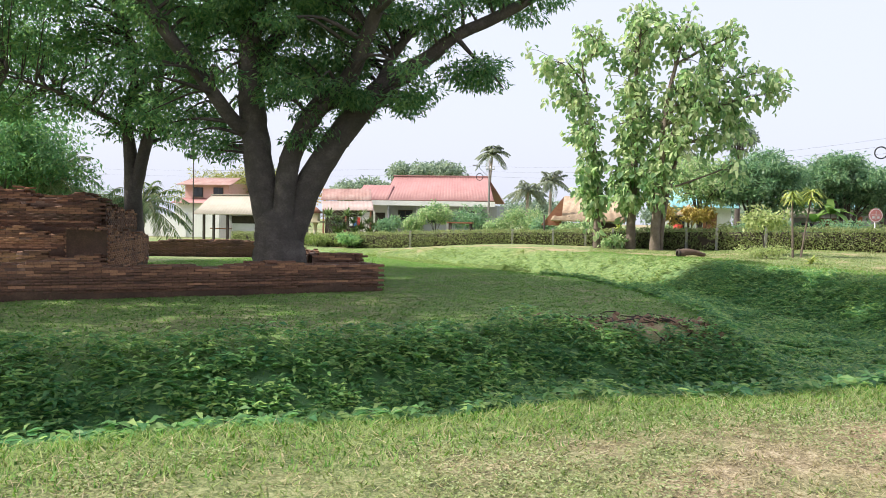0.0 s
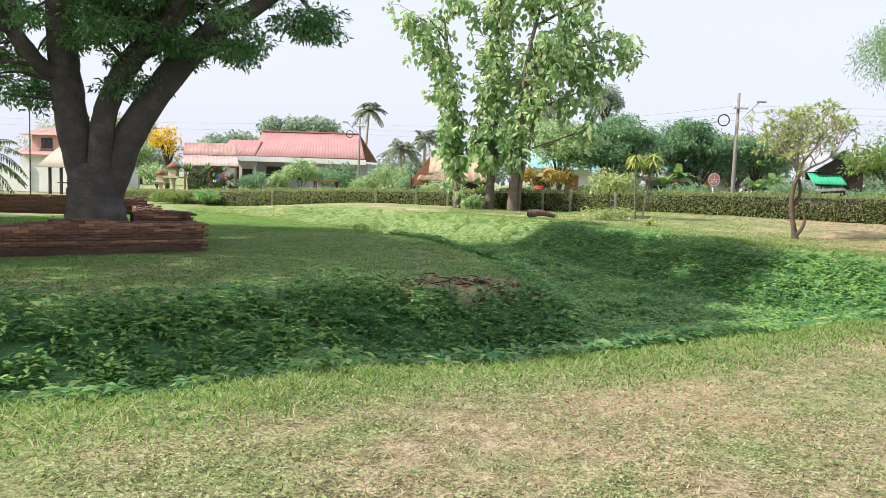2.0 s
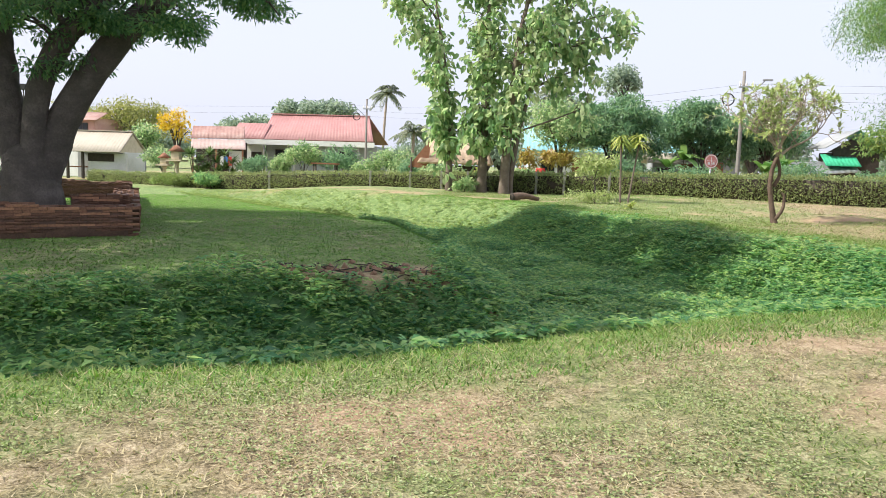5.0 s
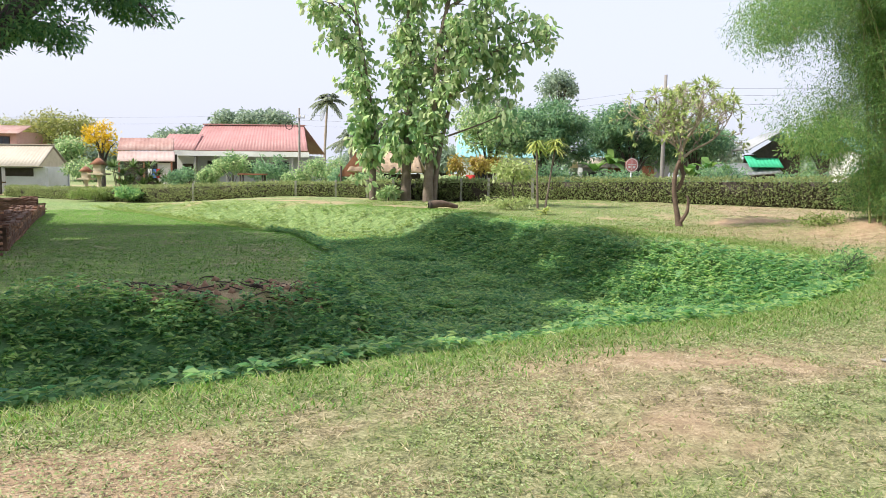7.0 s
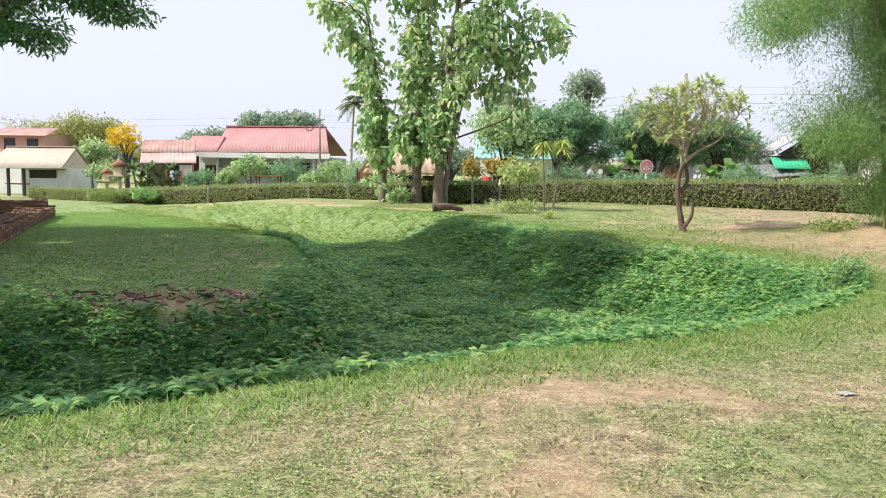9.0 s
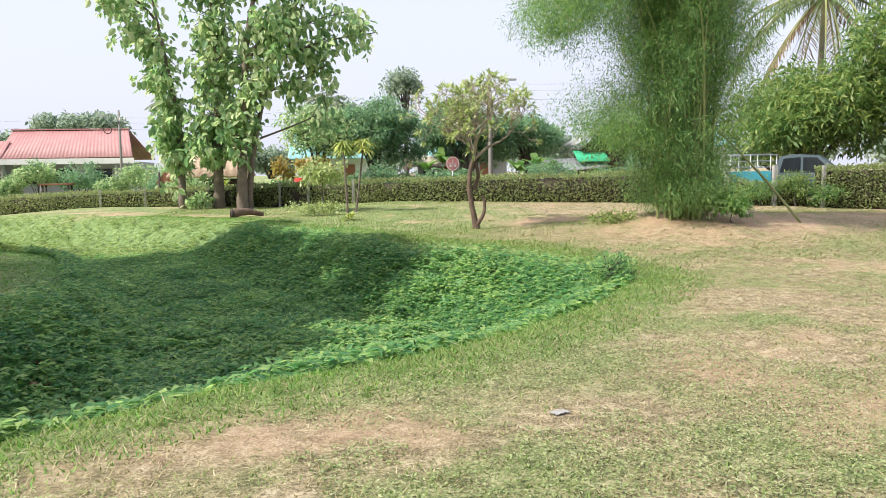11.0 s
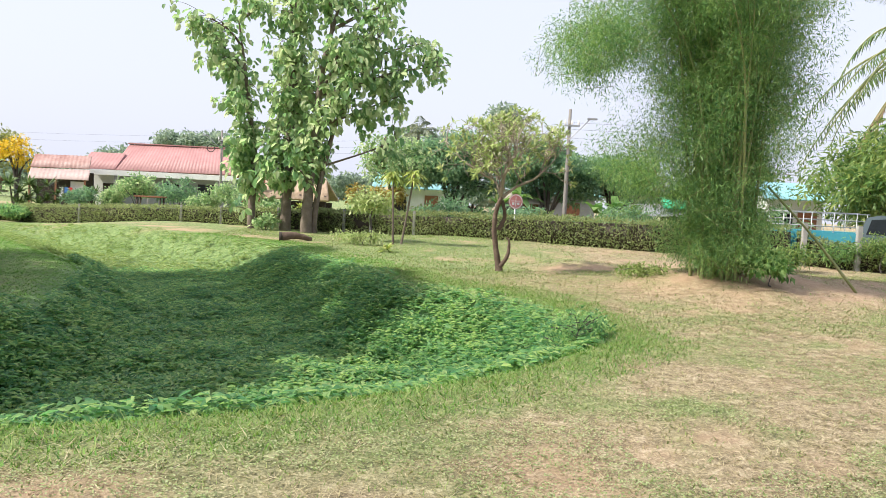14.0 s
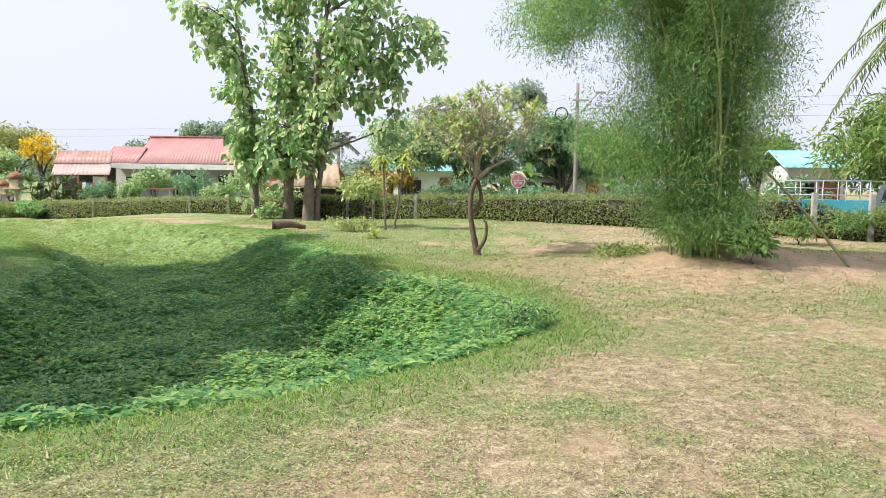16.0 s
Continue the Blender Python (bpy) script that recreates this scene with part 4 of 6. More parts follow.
def ground_plants():
    rng = np.random.default_rng(33)

    def sample(n, x0, x1, y0, y1):
        return rng.uniform(x0, x1, n), rng.uniform(y0, y1, n)

    # bushy small plants that fill the moat
    def plants(n, region, size, fronds, seed, label, mat="moat_leaf", lip=0.1):
        x, y = sample(n, *region)
        out, isl = signed(OUTER, x, y), signed(ISLAND, x, y)
        dry, over, bare = cover(x, y)
        keep = (out > -0.05 + 0.6 * fbm(x * 1.5, y * 1.5, 71)) & (isl < lip) & (rng.uniform(size=n) < 1.1 * over + (0.1 if size > 0.15 else 0.5)) & (bare < 0.5) & (rng.uniform(size=n) < 0.06 + 0.94 * step(0.0, 0.75, out))
        x, y, out = x[keep], y[keep], out[keep]
        m = len(x)
        h = size * (0.4 + 1.6 * fbm(x * 1.6, y * 1.6, 81)) * (0.2 + 0.8 * step(0, 1.4, out + 0.3)) * rng.uniform(0.7, 1.25, m)
        z = land(x, y)
        k = fronds
        X, Y, Z, H = (np.repeat(a, k) for a in (x, y, z, h))
        a = rng.uniform(0, 6.283, m * k)
        u = np.stack((np.cos(a), np.sin(a), np.zeros(m * k)), 1)
        lift = rng.uniform(0.55, 1.05, m * k)
        root = np.stack((X, Y, Z + H * lift * 0.8), 1) + u * (0.02 * rng.uniform(size=m * k))[:, None]
        L = size * rng.uniform(0.35, 0.75, m * k)
        W = L * 0.36
        s = np.stack((-u[:, 1], u[:, 0], rng.normal(size=m * k) * 0.25), 1)
        r1 = root + u * (L * 0.5)[:, None] + np.array([0, 0, 1.0]) * (L * rng.uniform(-0.05, 0.3, m * k))[:, None]
        tip = r1 + u * (L * 0.5)[:, None] - np.array([0, 0, 1.0]) * (L * rng.uniform(0.0, 0.3, m * k))[:, None]
        v = np.stack((root, r1 - s * (W * 0.5)[:, None], tip, r1 + s * (W * 0.5)[:, None]), 1)
        b = Buf().add(v, np.arange(m * k * 4).reshape(-1, 4))
        stuff("moat_plants", b.mesh("moat_plants"), mat, label, "plants")

    plants(56000, (-9, 13.5, 1, 15), 0.2, 9, 1, "dense knee-high green plants filling the dry moat")
    plants(25000, (0.5, 13.5, 15, 25), 0.19, 9, 2, "dense knee-high green plants in the moat's shaded bend", lip=-0.45)
    plants(42000, (-12, 8, 24, 43), 0.17, 7, 3, "low yellowish-green creepers on the moat's far arm", "lush_grass")

    def blades(name, x, y, h, w, mat, label, lie=0.5):
        n = len(x)
        z = land(x, y)
        a = rng.uniform(0, 6.283, n)
        s = np.stack((np.cos(a), np.sin(a), np.zeros(n)), 1) * (w * rng.uniform(0.6, 1.2, n))[:, None]
        lean = rng.normal(size=(n, 2)) * lie
        tip = np.stack((x + lean[:, 0] * h, y + lean[:, 1] * h, z + h), 1)
        b0 = np.stack((x, y, z - 0.004), 1)
        up = np.cross(2 * s, tip - b0)[:, 2] > 0
        v = np.where(up[:, None, None], np.stack((b0 - s, b0 + s, tip), 1), np.stack((b0 + s, b0 - s, tip), 1)).reshape(-1, 3)
        stuff(name, face_up(np_mesh(name, v, None, np.arange(n * 3).reshape(-1, 3))), mat, label, "grass")

    # the lawn near the walk, thinning out with distance
    n = 560000
    u = rng.uniform(size=n) ** 1.5
    x = rng.uniform(-4, 24, n)
    y0 = 1.0 + 0.36 * x * (x > 0)
    y = y0 - 1.5 + u * 17
    out = signed(OUTER, x, y)
    dry, over, bare = cover(x, y)
    keep = (out < 0.2) & (bare < rng.uniform(0.1, 0.9, n))
    x, y, dry, out = x[keep], y[keep], dry[keep], out[keep]
    r = rng.uniform(size=len(x))
    g = r > dry * 0.85 + 0.1
    tall = 0.75 + 0.9 * step(-1.1, -0.1, out)
    hh = rng.uniform(0.014, 0.042, len(x)) * tall
    blades("lawn_grass", x[g], y[g], hh[g], 0.006, "lush_grass", "short green lawn grass", 1.3)
    blades("dry_lawn_grass", x[~g], y[~g], hh[~g] * 0.75, 0.006, "straw", "cut straw-coloured dry lawn grass", 2.6)
    # fringe of longer grass along the moat's edge
    x, y = sample(420000, -5, 15, 0, 30)
    out = signed(OUTER, x, y)
    keep = (out > -0.75) & (out < 0.9) & (rng.uniform(size=len(x)) < 1 - np.abs(out) * 0.6)
    blades("bank_grass", x[keep], y[keep], rng.uniform(0.018, 0.048, keep.sum()), 0.008, "turf", "longer bright green grass on the moat's bank", 0.5)
    # island turf
    x, y = sample(330000, -12, 5, 5, 36)
    isl = signed(ISLAND, x, y)
    dry, over, bare = cover(x, y)
    keep = (isl > -0.6) & (bare < 0.5) & (rng.uniform(size=len(x)) < 0.55)
    blades("island_grass", x[keep], y[keep], rng.uniform(0.015, 0.035, keep.sum()), 0.013, "turf", "green turf on the shaded island", 1.0)
    # far lawn tufts
    x, y = sample(120000, 2, 27, 14, 38)
    out = signed(OUTER, x, y)
    dry, over, bare = cover(x, y)
    keep = (out < 0) & (rng.uniform(size=len(x)) > bare * 1.2)
    g = rng.uniform(size=len(x)) > 0.25 + 0.65 * dry
    blades("far_lawn_grass", x[keep & g], y[keep & g], rng.uniform(0.02, 0.05, (keep & g).sum()), 0.012, "lush_grass", "patchy green grass near the hedge", 0.5)
    blades("far_dry_grass", x[keep & ~g], y[keep & ~g], rng.uniform(0.015, 0.035, (keep & ~g).sum()), 0.012, "straw", "patchy dry grass near the hedge", 0.8)
    # flat-leaved weeds in patches on the lawn
    n = 330000
    x = rng.uniform(-3, 20, n)
    y = 0.2 + 0.36 * x * (x > 0) + rng.uniform(size=n) ** 1.3 * 10
    out = signed(OUTER, x, y)
    keep = (out < -0.3) & (fbm(x * 0.9, y * 0.9, 91) + 0.45 * fbm(x * 3.5, y * 3.5, 93) > 0.70)
    x, y = x[keep], y[keep]
    c = np.stack((x, y, land(x, y) + rng.uniform(0.004, 0.03, len(x))), 1)
    d = rng.normal(size=c.shape) * [1, 1, 0.3]
    b = Buf().add(*leaf_quads(c, d, rng.normal(size=c.shape) * 0.35 + [0, 0, 1.0], rng.uniform(0.013, 0.03, len(x)), 0.013))
    stuff("lawn_weeds", face_up(b.mesh("lawn_weeds")), "weed_leaf", "pale flat-leaved weeds creeping through the lawn", "weeds")


# ---- buildings ----
def sheet_roof(a, b, c, d, waves, amp=0.014, thick=0.05):
    """Corrugated sheet between the ridge a-b and the eave d-c; corners in local metres."""
    a, b, c, d = (np.array(p, float) for p in (a, b, c, d))
    n = waves * 4
    s = np.linspace(0, 1, n + 1)[:, None]
    nr = unit(np.cross(b - a, d - a))
    nr = nr if nr[2] > 0 else -nr
    off = nr * (amp * np.sin(s * waves * 2 * np.pi))
    up, lo = a + (b - a) * s + off, d + (c - d) * s + off
    v = np.concatenate((up, lo, up - nr * thick, lo - nr * thick))
    m = n + 1
    i = np.arange(n)
    q = np.concatenate((np.stack((i, i + 1, m + i + 1, m + i), 1), np.stack((2 * m + i, 3 * m + i, 3 * m + i + 1, 2 * m + i + 1), 1),
                        np.stack((m + i, m + i + 1, 3 * m + i + 1, 3 * m + i), 1), np.stack((i, 2 * m + i, 2 * m + i + 1, i + 1), 1)))
    q = np.concatenate((q, [[0, m, 3 * m, 2 * m], [n, 2 * m + n, 3 * m + n, m + n]]))
    return np_mesh("roof", v, q)


def prism(pts, depth):
    """An upright flat shape in x-z, pts in order, with thickness along y."""
    p = np.array(pts, float)
    n = len(p)
    bm = bmesh.new()
    f = [bm.verts.new((x, 0, z)) for x, z in p]
    g = [bm.verts.new((x, depth, z)) for x, z in p]
    bm.faces.new(f)
    bm.faces.new(g[::-1])
    for i in range(n):
        bm.faces.new((f[i], g[i], g[(i + 1) % n], f[(i + 1) % n]))
    bmesh.ops.recalc_face_normals(bm, faces=bm.faces)
    me = bpy.data.meshes.new("prism")
    bm.to_mesh(me)
    bm.free()
    return me


def window(parent, x, y, z, w, h, shutters=False):
    win = part("window", box((w, 0.06, h), (x, y, z), 0.008), "dark_wood", parent, "dark framed window")
    part("pane", box((w * 0.42, 0.02, h * 0.86), (x - w * 0.24, y - 0.035, z)), "glass", win)
    part("pane", box((w * 0.42, 0.02, h * 0.86), (x + w * 0.24, y - 0.035, z)), "glass", win)
    part("sill", box((w * 1.12, 0.12, 0.05), (x, y - 0.04, z - h / 2 - 0.03), 0.008), "concrete", win)


def red_house():
    t = thing("red_roofed_house", (-0.65, 64, -0.1), "long low house with a faded red metal roof", "house")
    # long wall under the main roof
    part("wall", box((9.6, 0.2, 2.9), (-10.6, 0.9, 1.35)), "grey_wall", t, "grey cement wall")
    part("wall", box((0.2, 6, 2.9), (-6.1, 3.9, 1.35)), "grey_wall", t)
    part("wall", box((0.2, 6, 2.9), (-18.2, 3.9, 1.35)), "white_wall", t)
    part("wall", box((2.6, 0.2, 2.9), (-16.9, 0.9, 1.35)), "white_wall", t, "white plaster wall")
    part("roof", sheet_roof((-15.6, 3.2, 5.35), (-7.0, 3.2, 5.4), (-5.9, -0.4, 3.18), (-15.6, -0.4, 3.12), 36), "red_roof", t)
    part("roof", sheet_roof((-18.0, 1.55, 4.5), (-15.2, 1.55, 4.5), (-15.2, -0.42, 3.14), (-18.25, -0.42, 3.12), 10), "red_roof", t)
    part("roof", sheet_roof((-7.0, 3.2, 5.4), (-15.6, 3.2, 5.35), (-18.2, 7.0, 3.1), (-5.9, 7.0, 3.1), 30), "red_roof", t)
    part("ridge_cap", box((8.8, 0.3, 0.1), (-11.3, 3.2, 5.42), 0.02), "red_roof", t)
    part("fascia", box((12.4, 0.06, 0.42), (-12.0, -0.46, 2.86), 0.01), "white_wall", t, "white board under the eaves")
    for x in (-15.2, -12.6, -9.9, -7.2):
        part("post", box((0.14, 0.14, 2.7), (x, -0.3, 1.3), 0.01), "concrete", t)
    for x in (-13.9, -11.2, -8.4):
        window(t, x, 0.78, 1.75, 1.3, 1.1)
    part("door", box((0.9, 0.08, 2.05), (-16.2, 0.77, 1.0), 0.01), "dark_wood", t)
    a = thing("rusty_roofed_annex", (-0.35, 60, -0.2), "low annex with rusty pale sheet roof beside the house", "house")
    part("roof", sheet_roof((-20.7, 1.6, 4.05), (-16.4, 1.6, 4.1), (-15.9, 0.2, 3.1), (-20.3, 0.2, 3.05), 14), "rust_roof", a)
    part("roof", sheet_roof((-20.2, 0.1, 2.98), (-15.8, 0.1, 3.0), (-15.2, -1.4, 2.25), (-19.6, -1.4, 2.2), 14), "pale_roof", a, "lower faded pinkish sheet roof")
    part("wall", box((4.2, 0.15, 2.9), (-18.2, 1.3, 1.35)), "dark_wood", a)
    part("wall", box((1.0, 0.15, 2.2), (-16.2, -0.9, 1.0)), "white_wall", a, "white painted wall")
    for x in (-19.5, -17.6, -15.5):
        part("post", box((0.12, 0.12, 2.3), (x, -1.3, 1.1), 0.01), "brown_wood", a)
    for x, m in ((-17.1, "white_wall"), (-16.75, "blue_cloth"), (-16.45, "red_cloth")):
        part("hanging_cloth", box((0.28, 0.05, 0.7), (x, -1.45, 1.3), 0.02), m, a, "washing hung up to dry")


def shed():
    t = thing("open_shed", (-1.0, 52, -0.35), "small open shed with beige corrugated roof", "shed")
    part("roof", sheet_roof((-25.9, 1.4, 3.3), (-20.9, 1.4, 3.3), (-20.85, -0.6, 1.85), (-26.4, -0.6, 1.82), 22), "beige_roof", t)
    part("roof", sheet_roof((-20.9, 1.4, 3.3), (-25.9, 1.4, 3.3), (-26.2, 3.4, 1.9), (-20.85, 3.4, 1.9), 22), "beige_roof", t)
    part("ridge_cap", box((5.1, 0.25, 0.06), (-23.4, 1.4, 3.33), 0.01), "beige_roof", t)
    part("gable", prism([(-0.0, 1.8), (3.6, 1.8), (1.8, 3.1)], 0.08), "cream", t).matrix_local = pose(-20.95, -0.4, 0, 0, 0, 90)
    part("wall", box((2.9, 0.15, 1.8), (-22.1, 0.2, 0.85)), "white_wall", t, "white low wall")
    part("wall", box((0.15, 3, 1.9), (-20.9, 1.6, 0.9)), "white_wall", t)
    part("wall", box((5.2, 0.15, 2.0), (-23.4, 3.0, 0.95)), "grey_wall", t)
    part("opening", box((1.9, 0.1, 0.55), (-22.6, 0.12, 1.45), 0.01), "dark_wood", t, "dark slatted opening")
    for x in (-25.6, -24.8, -23.7):
        part("post", box((0.16, 0.16, 1.9), (x, -0.3, 0.9), 0.01), "dark_wood", t)
    part("bench", box((1.6, 0.4, 0.08), (-24.6, 0.4, 0.75), 0.01), "brown_wood", t)


def far_houses():
    t = thing("pink_house", (-34.2, 66, -0.2), "two-storey pink house with orange roof", "house")
    part("lower_wall", box((7, 6, 2.9), (0, 3, 1.4), 0.02), "white_wall", t, "white lower wall")
    part("upper_wall", box((4.6, 5, 2.0), (-0.4, 3, 3.7), 0.02), "pink_wall", t, "pink upper wall")
    part("roof", sheet_roof((-2.9, 2.5, 5.3), (2.1, 2.5, 5.3), (2.5, -0.2, 4.5), (-3.3, -0.2, 4.5), 14), "rust_roof", t)
    part("lower_roof", sheet_roof((-3.4, 0.6, 3.25), (3.8, 0.6, 3.25), (3.9, -0.7, 2.75), (-3.5, -0.7, 2.75), 20), "red_roof", t)
    window(t, -1.3, 0.46, 3.8, 1.0, 0.9)
    window(t, 0.8, 0.46, 3.8, 1.0, 0.9)
    w = thing("boundary_wall", (-33, 57.5, -0.4), "long plain white boundary wall", "wall", "", "structure")
    part("wall", box((16, 0.18, 1.9), (0, 0, 0.9), 0.02), "white_wall", w)
    for i in range(6):
        part("pillar", box((0.3, 0.3, 2.1), (-7.5 + 3 * i, -0.1, 1.0), 0.02), "white_wall", w)

    h = thing("thatched_hut", (0.9, 46.5, 0.15), "small hut with brown gable and pale thatched roof", "hut")
    part("roof", sheet_roof((-0.8, 1.6, 2.85), (2.4, 1.4, 2.6), (2.9, -0.3, 1.35), (-1.5, -0.3, 1.35), 9, 0.02, 0.12), "thatch", h, "pale thatch")
    part("gable", prism([(-2.1, 1.0), (-0.9, 1.0), (-0.75, 2.75)], 0.08), "brown_wood", h, "reddish-brown board gable")
    part("back_roof", sheet_roof((2.4, 1.4, 2.6), (-0.8, 1.6, 2.85), (-1.5, 3.2, 1.4), (2.9, 3.2, 1.4), 9, 0.02, 0.12), "thatch", h)
    for x in (-1.9, -0.4, 1.2, 2.6):
        part("post", rod((x, 0, 0), (x, 0, 1.6), 0.06), "dark_wood", h)
    part("wall", box((4.2, 0.1, 1.2), (0.5, 2.6, 0.6)), "dark_wood", h)
    p = thing("thatched_parasol", (7.2, 44.6, 0.15), "round thatched parasol on a post", "parasol")
    s = np.linspace(0, 2 * np.pi, 15)[:-1]
    v = [(0, 0, 2.35)] + [(0.75 * math.cos(a) * (1 + 0.06 * math.sin(5 * a)), 0.75 * math.sin(a), 1.75 + 0.04 * math.sin(7 * a)) for a in s] + [(0, 0, 1.8)]
    tri = [(0, 1 + i, 1 + (i + 1) % 14) for i in range(14)] + [(15, 1 + (i + 1) % 14, 1 + i) for i in range(14)]
    part("canopy", np_mesh("canopy", v, None, tri), "thatch", p)
    part("post", rod((0, 0, 0), (0, 0, 2.0), 0.05), "dark_wood", p)
    for x, y, m, lab in ((5.6, 43.5, "red_cloth", "red plastic water barrel"), (6.6, 44.0, "red_cloth", "red plastic water barrel")):
        d = thing("barrel", (x, y, 0.15), lab, "barrel")
        part("body", np_mesh("body", *tube([(0, 0, 0), (0, 0, 0.3), (0, 0, 0.9), (0, 0, 1.2)], [0.26, 0.31, 0.31, 0.25], 14), smooth=True), m, d)

    def small_house(x, y, w, d, hgt, roof, wall, label, rise=1.0, turn=0.0):
        q = thing("small_house", (x, y, 0.1), label, "house", "", "", turn)
        part("wall", box((w, d, hgt), (0, d / 2, hgt / 2), 0.02), wall, q)
        part("roof", sheet_roof((-w / 2 - 0.3, d / 2, hgt + rise), (w / 2 + 0.3, d / 2, hgt + rise), (w / 2 + 0.4, -0.7, hgt - 0.1), (-w / 2 - 0.4, -0.7, hgt - 0.1), int(w * 4)), roof, q)
        part("back_roof", sheet_roof((w / 2 + 0.3, d / 2, hgt + rise), (-w / 2 - 0.3, d / 2, hgt + rise), (-w / 2 - 0.4, d + 0.5, hgt - 0.1), (w / 2 + 0.4, d + 0.5, hgt - 0.1), int(w * 4)), roof, q)
        window(q, -w * 0.22, -0.04, hgt * 0.55, 0.9, 0.9)
        part("door", box((0.85, 0.08, 2.0), (w * 0.22, -0.02, 1.0), 0.01), "brown_wood", q)
        return q

    small_house(8.3, 52, 4.6, 5, 2.5, "blue_sheet", "white_wall", "white house with turquoise sheet roof behind the trees", 1.6)
    small_house(17.5, 54, 5.0, 4, 2.6, "blue_sheet", "grey_wall", "grey house with pale blue roof behind mango trees", 1.0)
    small_house(14.5, 47, 2.6, 2.2, 1.9, "beige_roof", "grey_wall", "low store with pale sheet roof", 0.5)
    small_house(25.9, 38, 2.5, 3.0, 2.6, "blue_sheet", "white_wall", "white cottage with bright blue sheet roof", 0.7)
    small_house(36, 31, 6, 4, 2.9, "grey_wall", "white_wall", "white house half hidden by trees", 1.0, -35)
    c = thing("dark_hut", (22.9, 44.5, 0.1), "dark wooden hut with steep grey sheet roof", "hut")
    part("wall", box((2.4, 2, 2.6), (0.6, 1, 1.3)), "dark_wood", c)
    part("gable", prism([(-0.9, 2.6), (2.0, 2.6), (0.5, 3.5)], 0.1), "dark_wood", c)
    part("roof", sheet_roof((0.5, -0.4, 3.85), (0.5, 2.4, 3.85), (2.3, 2.4, 2.7), (2.3, -0.4, 2.7), 10), "blue_sheet", c)
    part("roof", sheet_roof((0.5, 2.4, 3.85), (0.5, -0.4, 3.85), (-1.2, -0.4, 2.85), (-1.2, 2.4, 2.85), 10), "grey_wall", c)
    part("awning", sheet_roof((-1.2, 0.2, 2.5), (0.6, 0.2, 2.5), (0.5, -1.0, 1.9), (-1.3, -1.0, 1.9), 9), "green_sheet", c, "green awning")
    part("low_awning", sheet_roof((-2.9, 0.3, 2.0), (0.4, 0.3, 2.2), (0.4, -1.2, 1.6), (-3.2, -1.2, 1.3), 12), "steel", c, "dull grey sheet awning")


def utility_pole(x, y, z0, top, label, arm, ring):
    t = thing("utility_pole", (x, y, z0), label, "utility pole", "utility poles along the lane")
    h = top - z0
    part("pole", np_mesh("pole", *tube([(0, 0, 0), (0, 0, h * 0.5), (0, 0, h)], [0.11, 0.09, 0.07], 8)), "pole", t)
    part("crossarm", box((0.7, 0.07, 0.08), (0.1, -0.12, h - 0.75), 0.01), "steel", t)
    for i in (-0.2, 0.1, 0.4):
        part("insulator", np_mesh("insulator", *tube([(i, -0.12, h - 0.7), (i, -0.12, h - 0.62), (i, -0.12, h - 0.5)], [0.03, 0.05, 0.02], 7), smooth=True), "sign_white", t)
    part("lamp_arm", rod((0, -0.1, h - 1.4), (arm, -0.5, h - 0.5), 0.025), "steel", t)
    part("lamp_head", box((0.45, 0.14, 0.09), (arm * 1.15, -0.55, h - 0.46), 0.02), "steel", t)
    if ring:
        a = np.linspace(0, 2 * np.pi, 22)
        part("cable_coil", np_mesh("coil", *tube(np.stack((ring + 0.27 * np.cos(a), 0 * a - 0.16, h - 1.35 + 0.27 * np.sin(a)), 1), np.full(22, 0.03), 6), smooth=True), "black", t, "coiled black cable")


def wires():
    runs = [((-60, 60, 5.9), (-6.45, 60, 5.7)), ((-6.45, 60, 5.7), (15.8, 38.8, 5.6)), ((-6.45, 60, 5.3), (15.8, 38.8, 5.25)), ((15.8, 38.8, 5.6), (48, 24, 5.9)), ((15.8, 38.8, 5.3), (48, 24, 5.5)), ((15.8, 38.8, 4.9), (48, 24, 5.1)),
            ((-6.45, 60, 4.9), (15.8, 38.8, 4.9)), ((-60, 60, 5.4), (-6.45, 60, 5.2))]
    for a, b in runs:
        a, b = np.array(a), np.array(b)
        s = np.linspace(0, 1, 14)[:, None]
        p = a + (b - a) * s - np.array([0, 0, 1.0]) * (2.2 * s * (1 - s))
        t = thing("power_line", (0, 0, 0), "thin black overhead power line", "cable", "overhead lines")
        part("cable", np_mesh("cable", *tube(p, np.full(14, 0.004), 5)), "black", t)


def road_sign():
    t = thing("road_sign", (12.95, 32.4, z_at(12.95, 32.4)), "round faded red road sign on a grey post", "sign", turn=14)
    h = 1.84 - z_at(12.95, 32.4)
    a = np.linspace(0, 2 * np.pi, 33)[:-1]
    part("post", rod((0, 0.04, 0), (0, 0.04, h + 0.2), 0.025), "steel", t)
    disc = part("disc", prism([(0.28 * math.cos(k), h + 0.28 * math.sin(k)) for k in a], 0.012), "sign_red", t)
    ring = [(w * math.cos(k), h + w * math.sin(k)) for w in (0.265, 0.235) for k in a]
    v = [(x, -0.006, z) for x, z in ring]
    part("rim", np_mesh("rim", v, [[i, (i + 1) % 32, 32 + (i + 1) % 32, 32 + i] for i in range(32)]), "sign_white", disc)
    part("mark", box((0.36, 0.006, 0.022), (0, -0.005, h + 0.02)), "sign_white", disc)
    part("mark", box((0.022, 0.006, 0.36), (0, -0.010, h)), "sign_white", disc)
    for i in (-0.1, 0.1):
        part("mark", box((0.09, 0.006, 0.09), (i, -0.005, h - 0.08)), "sign_white", disc)


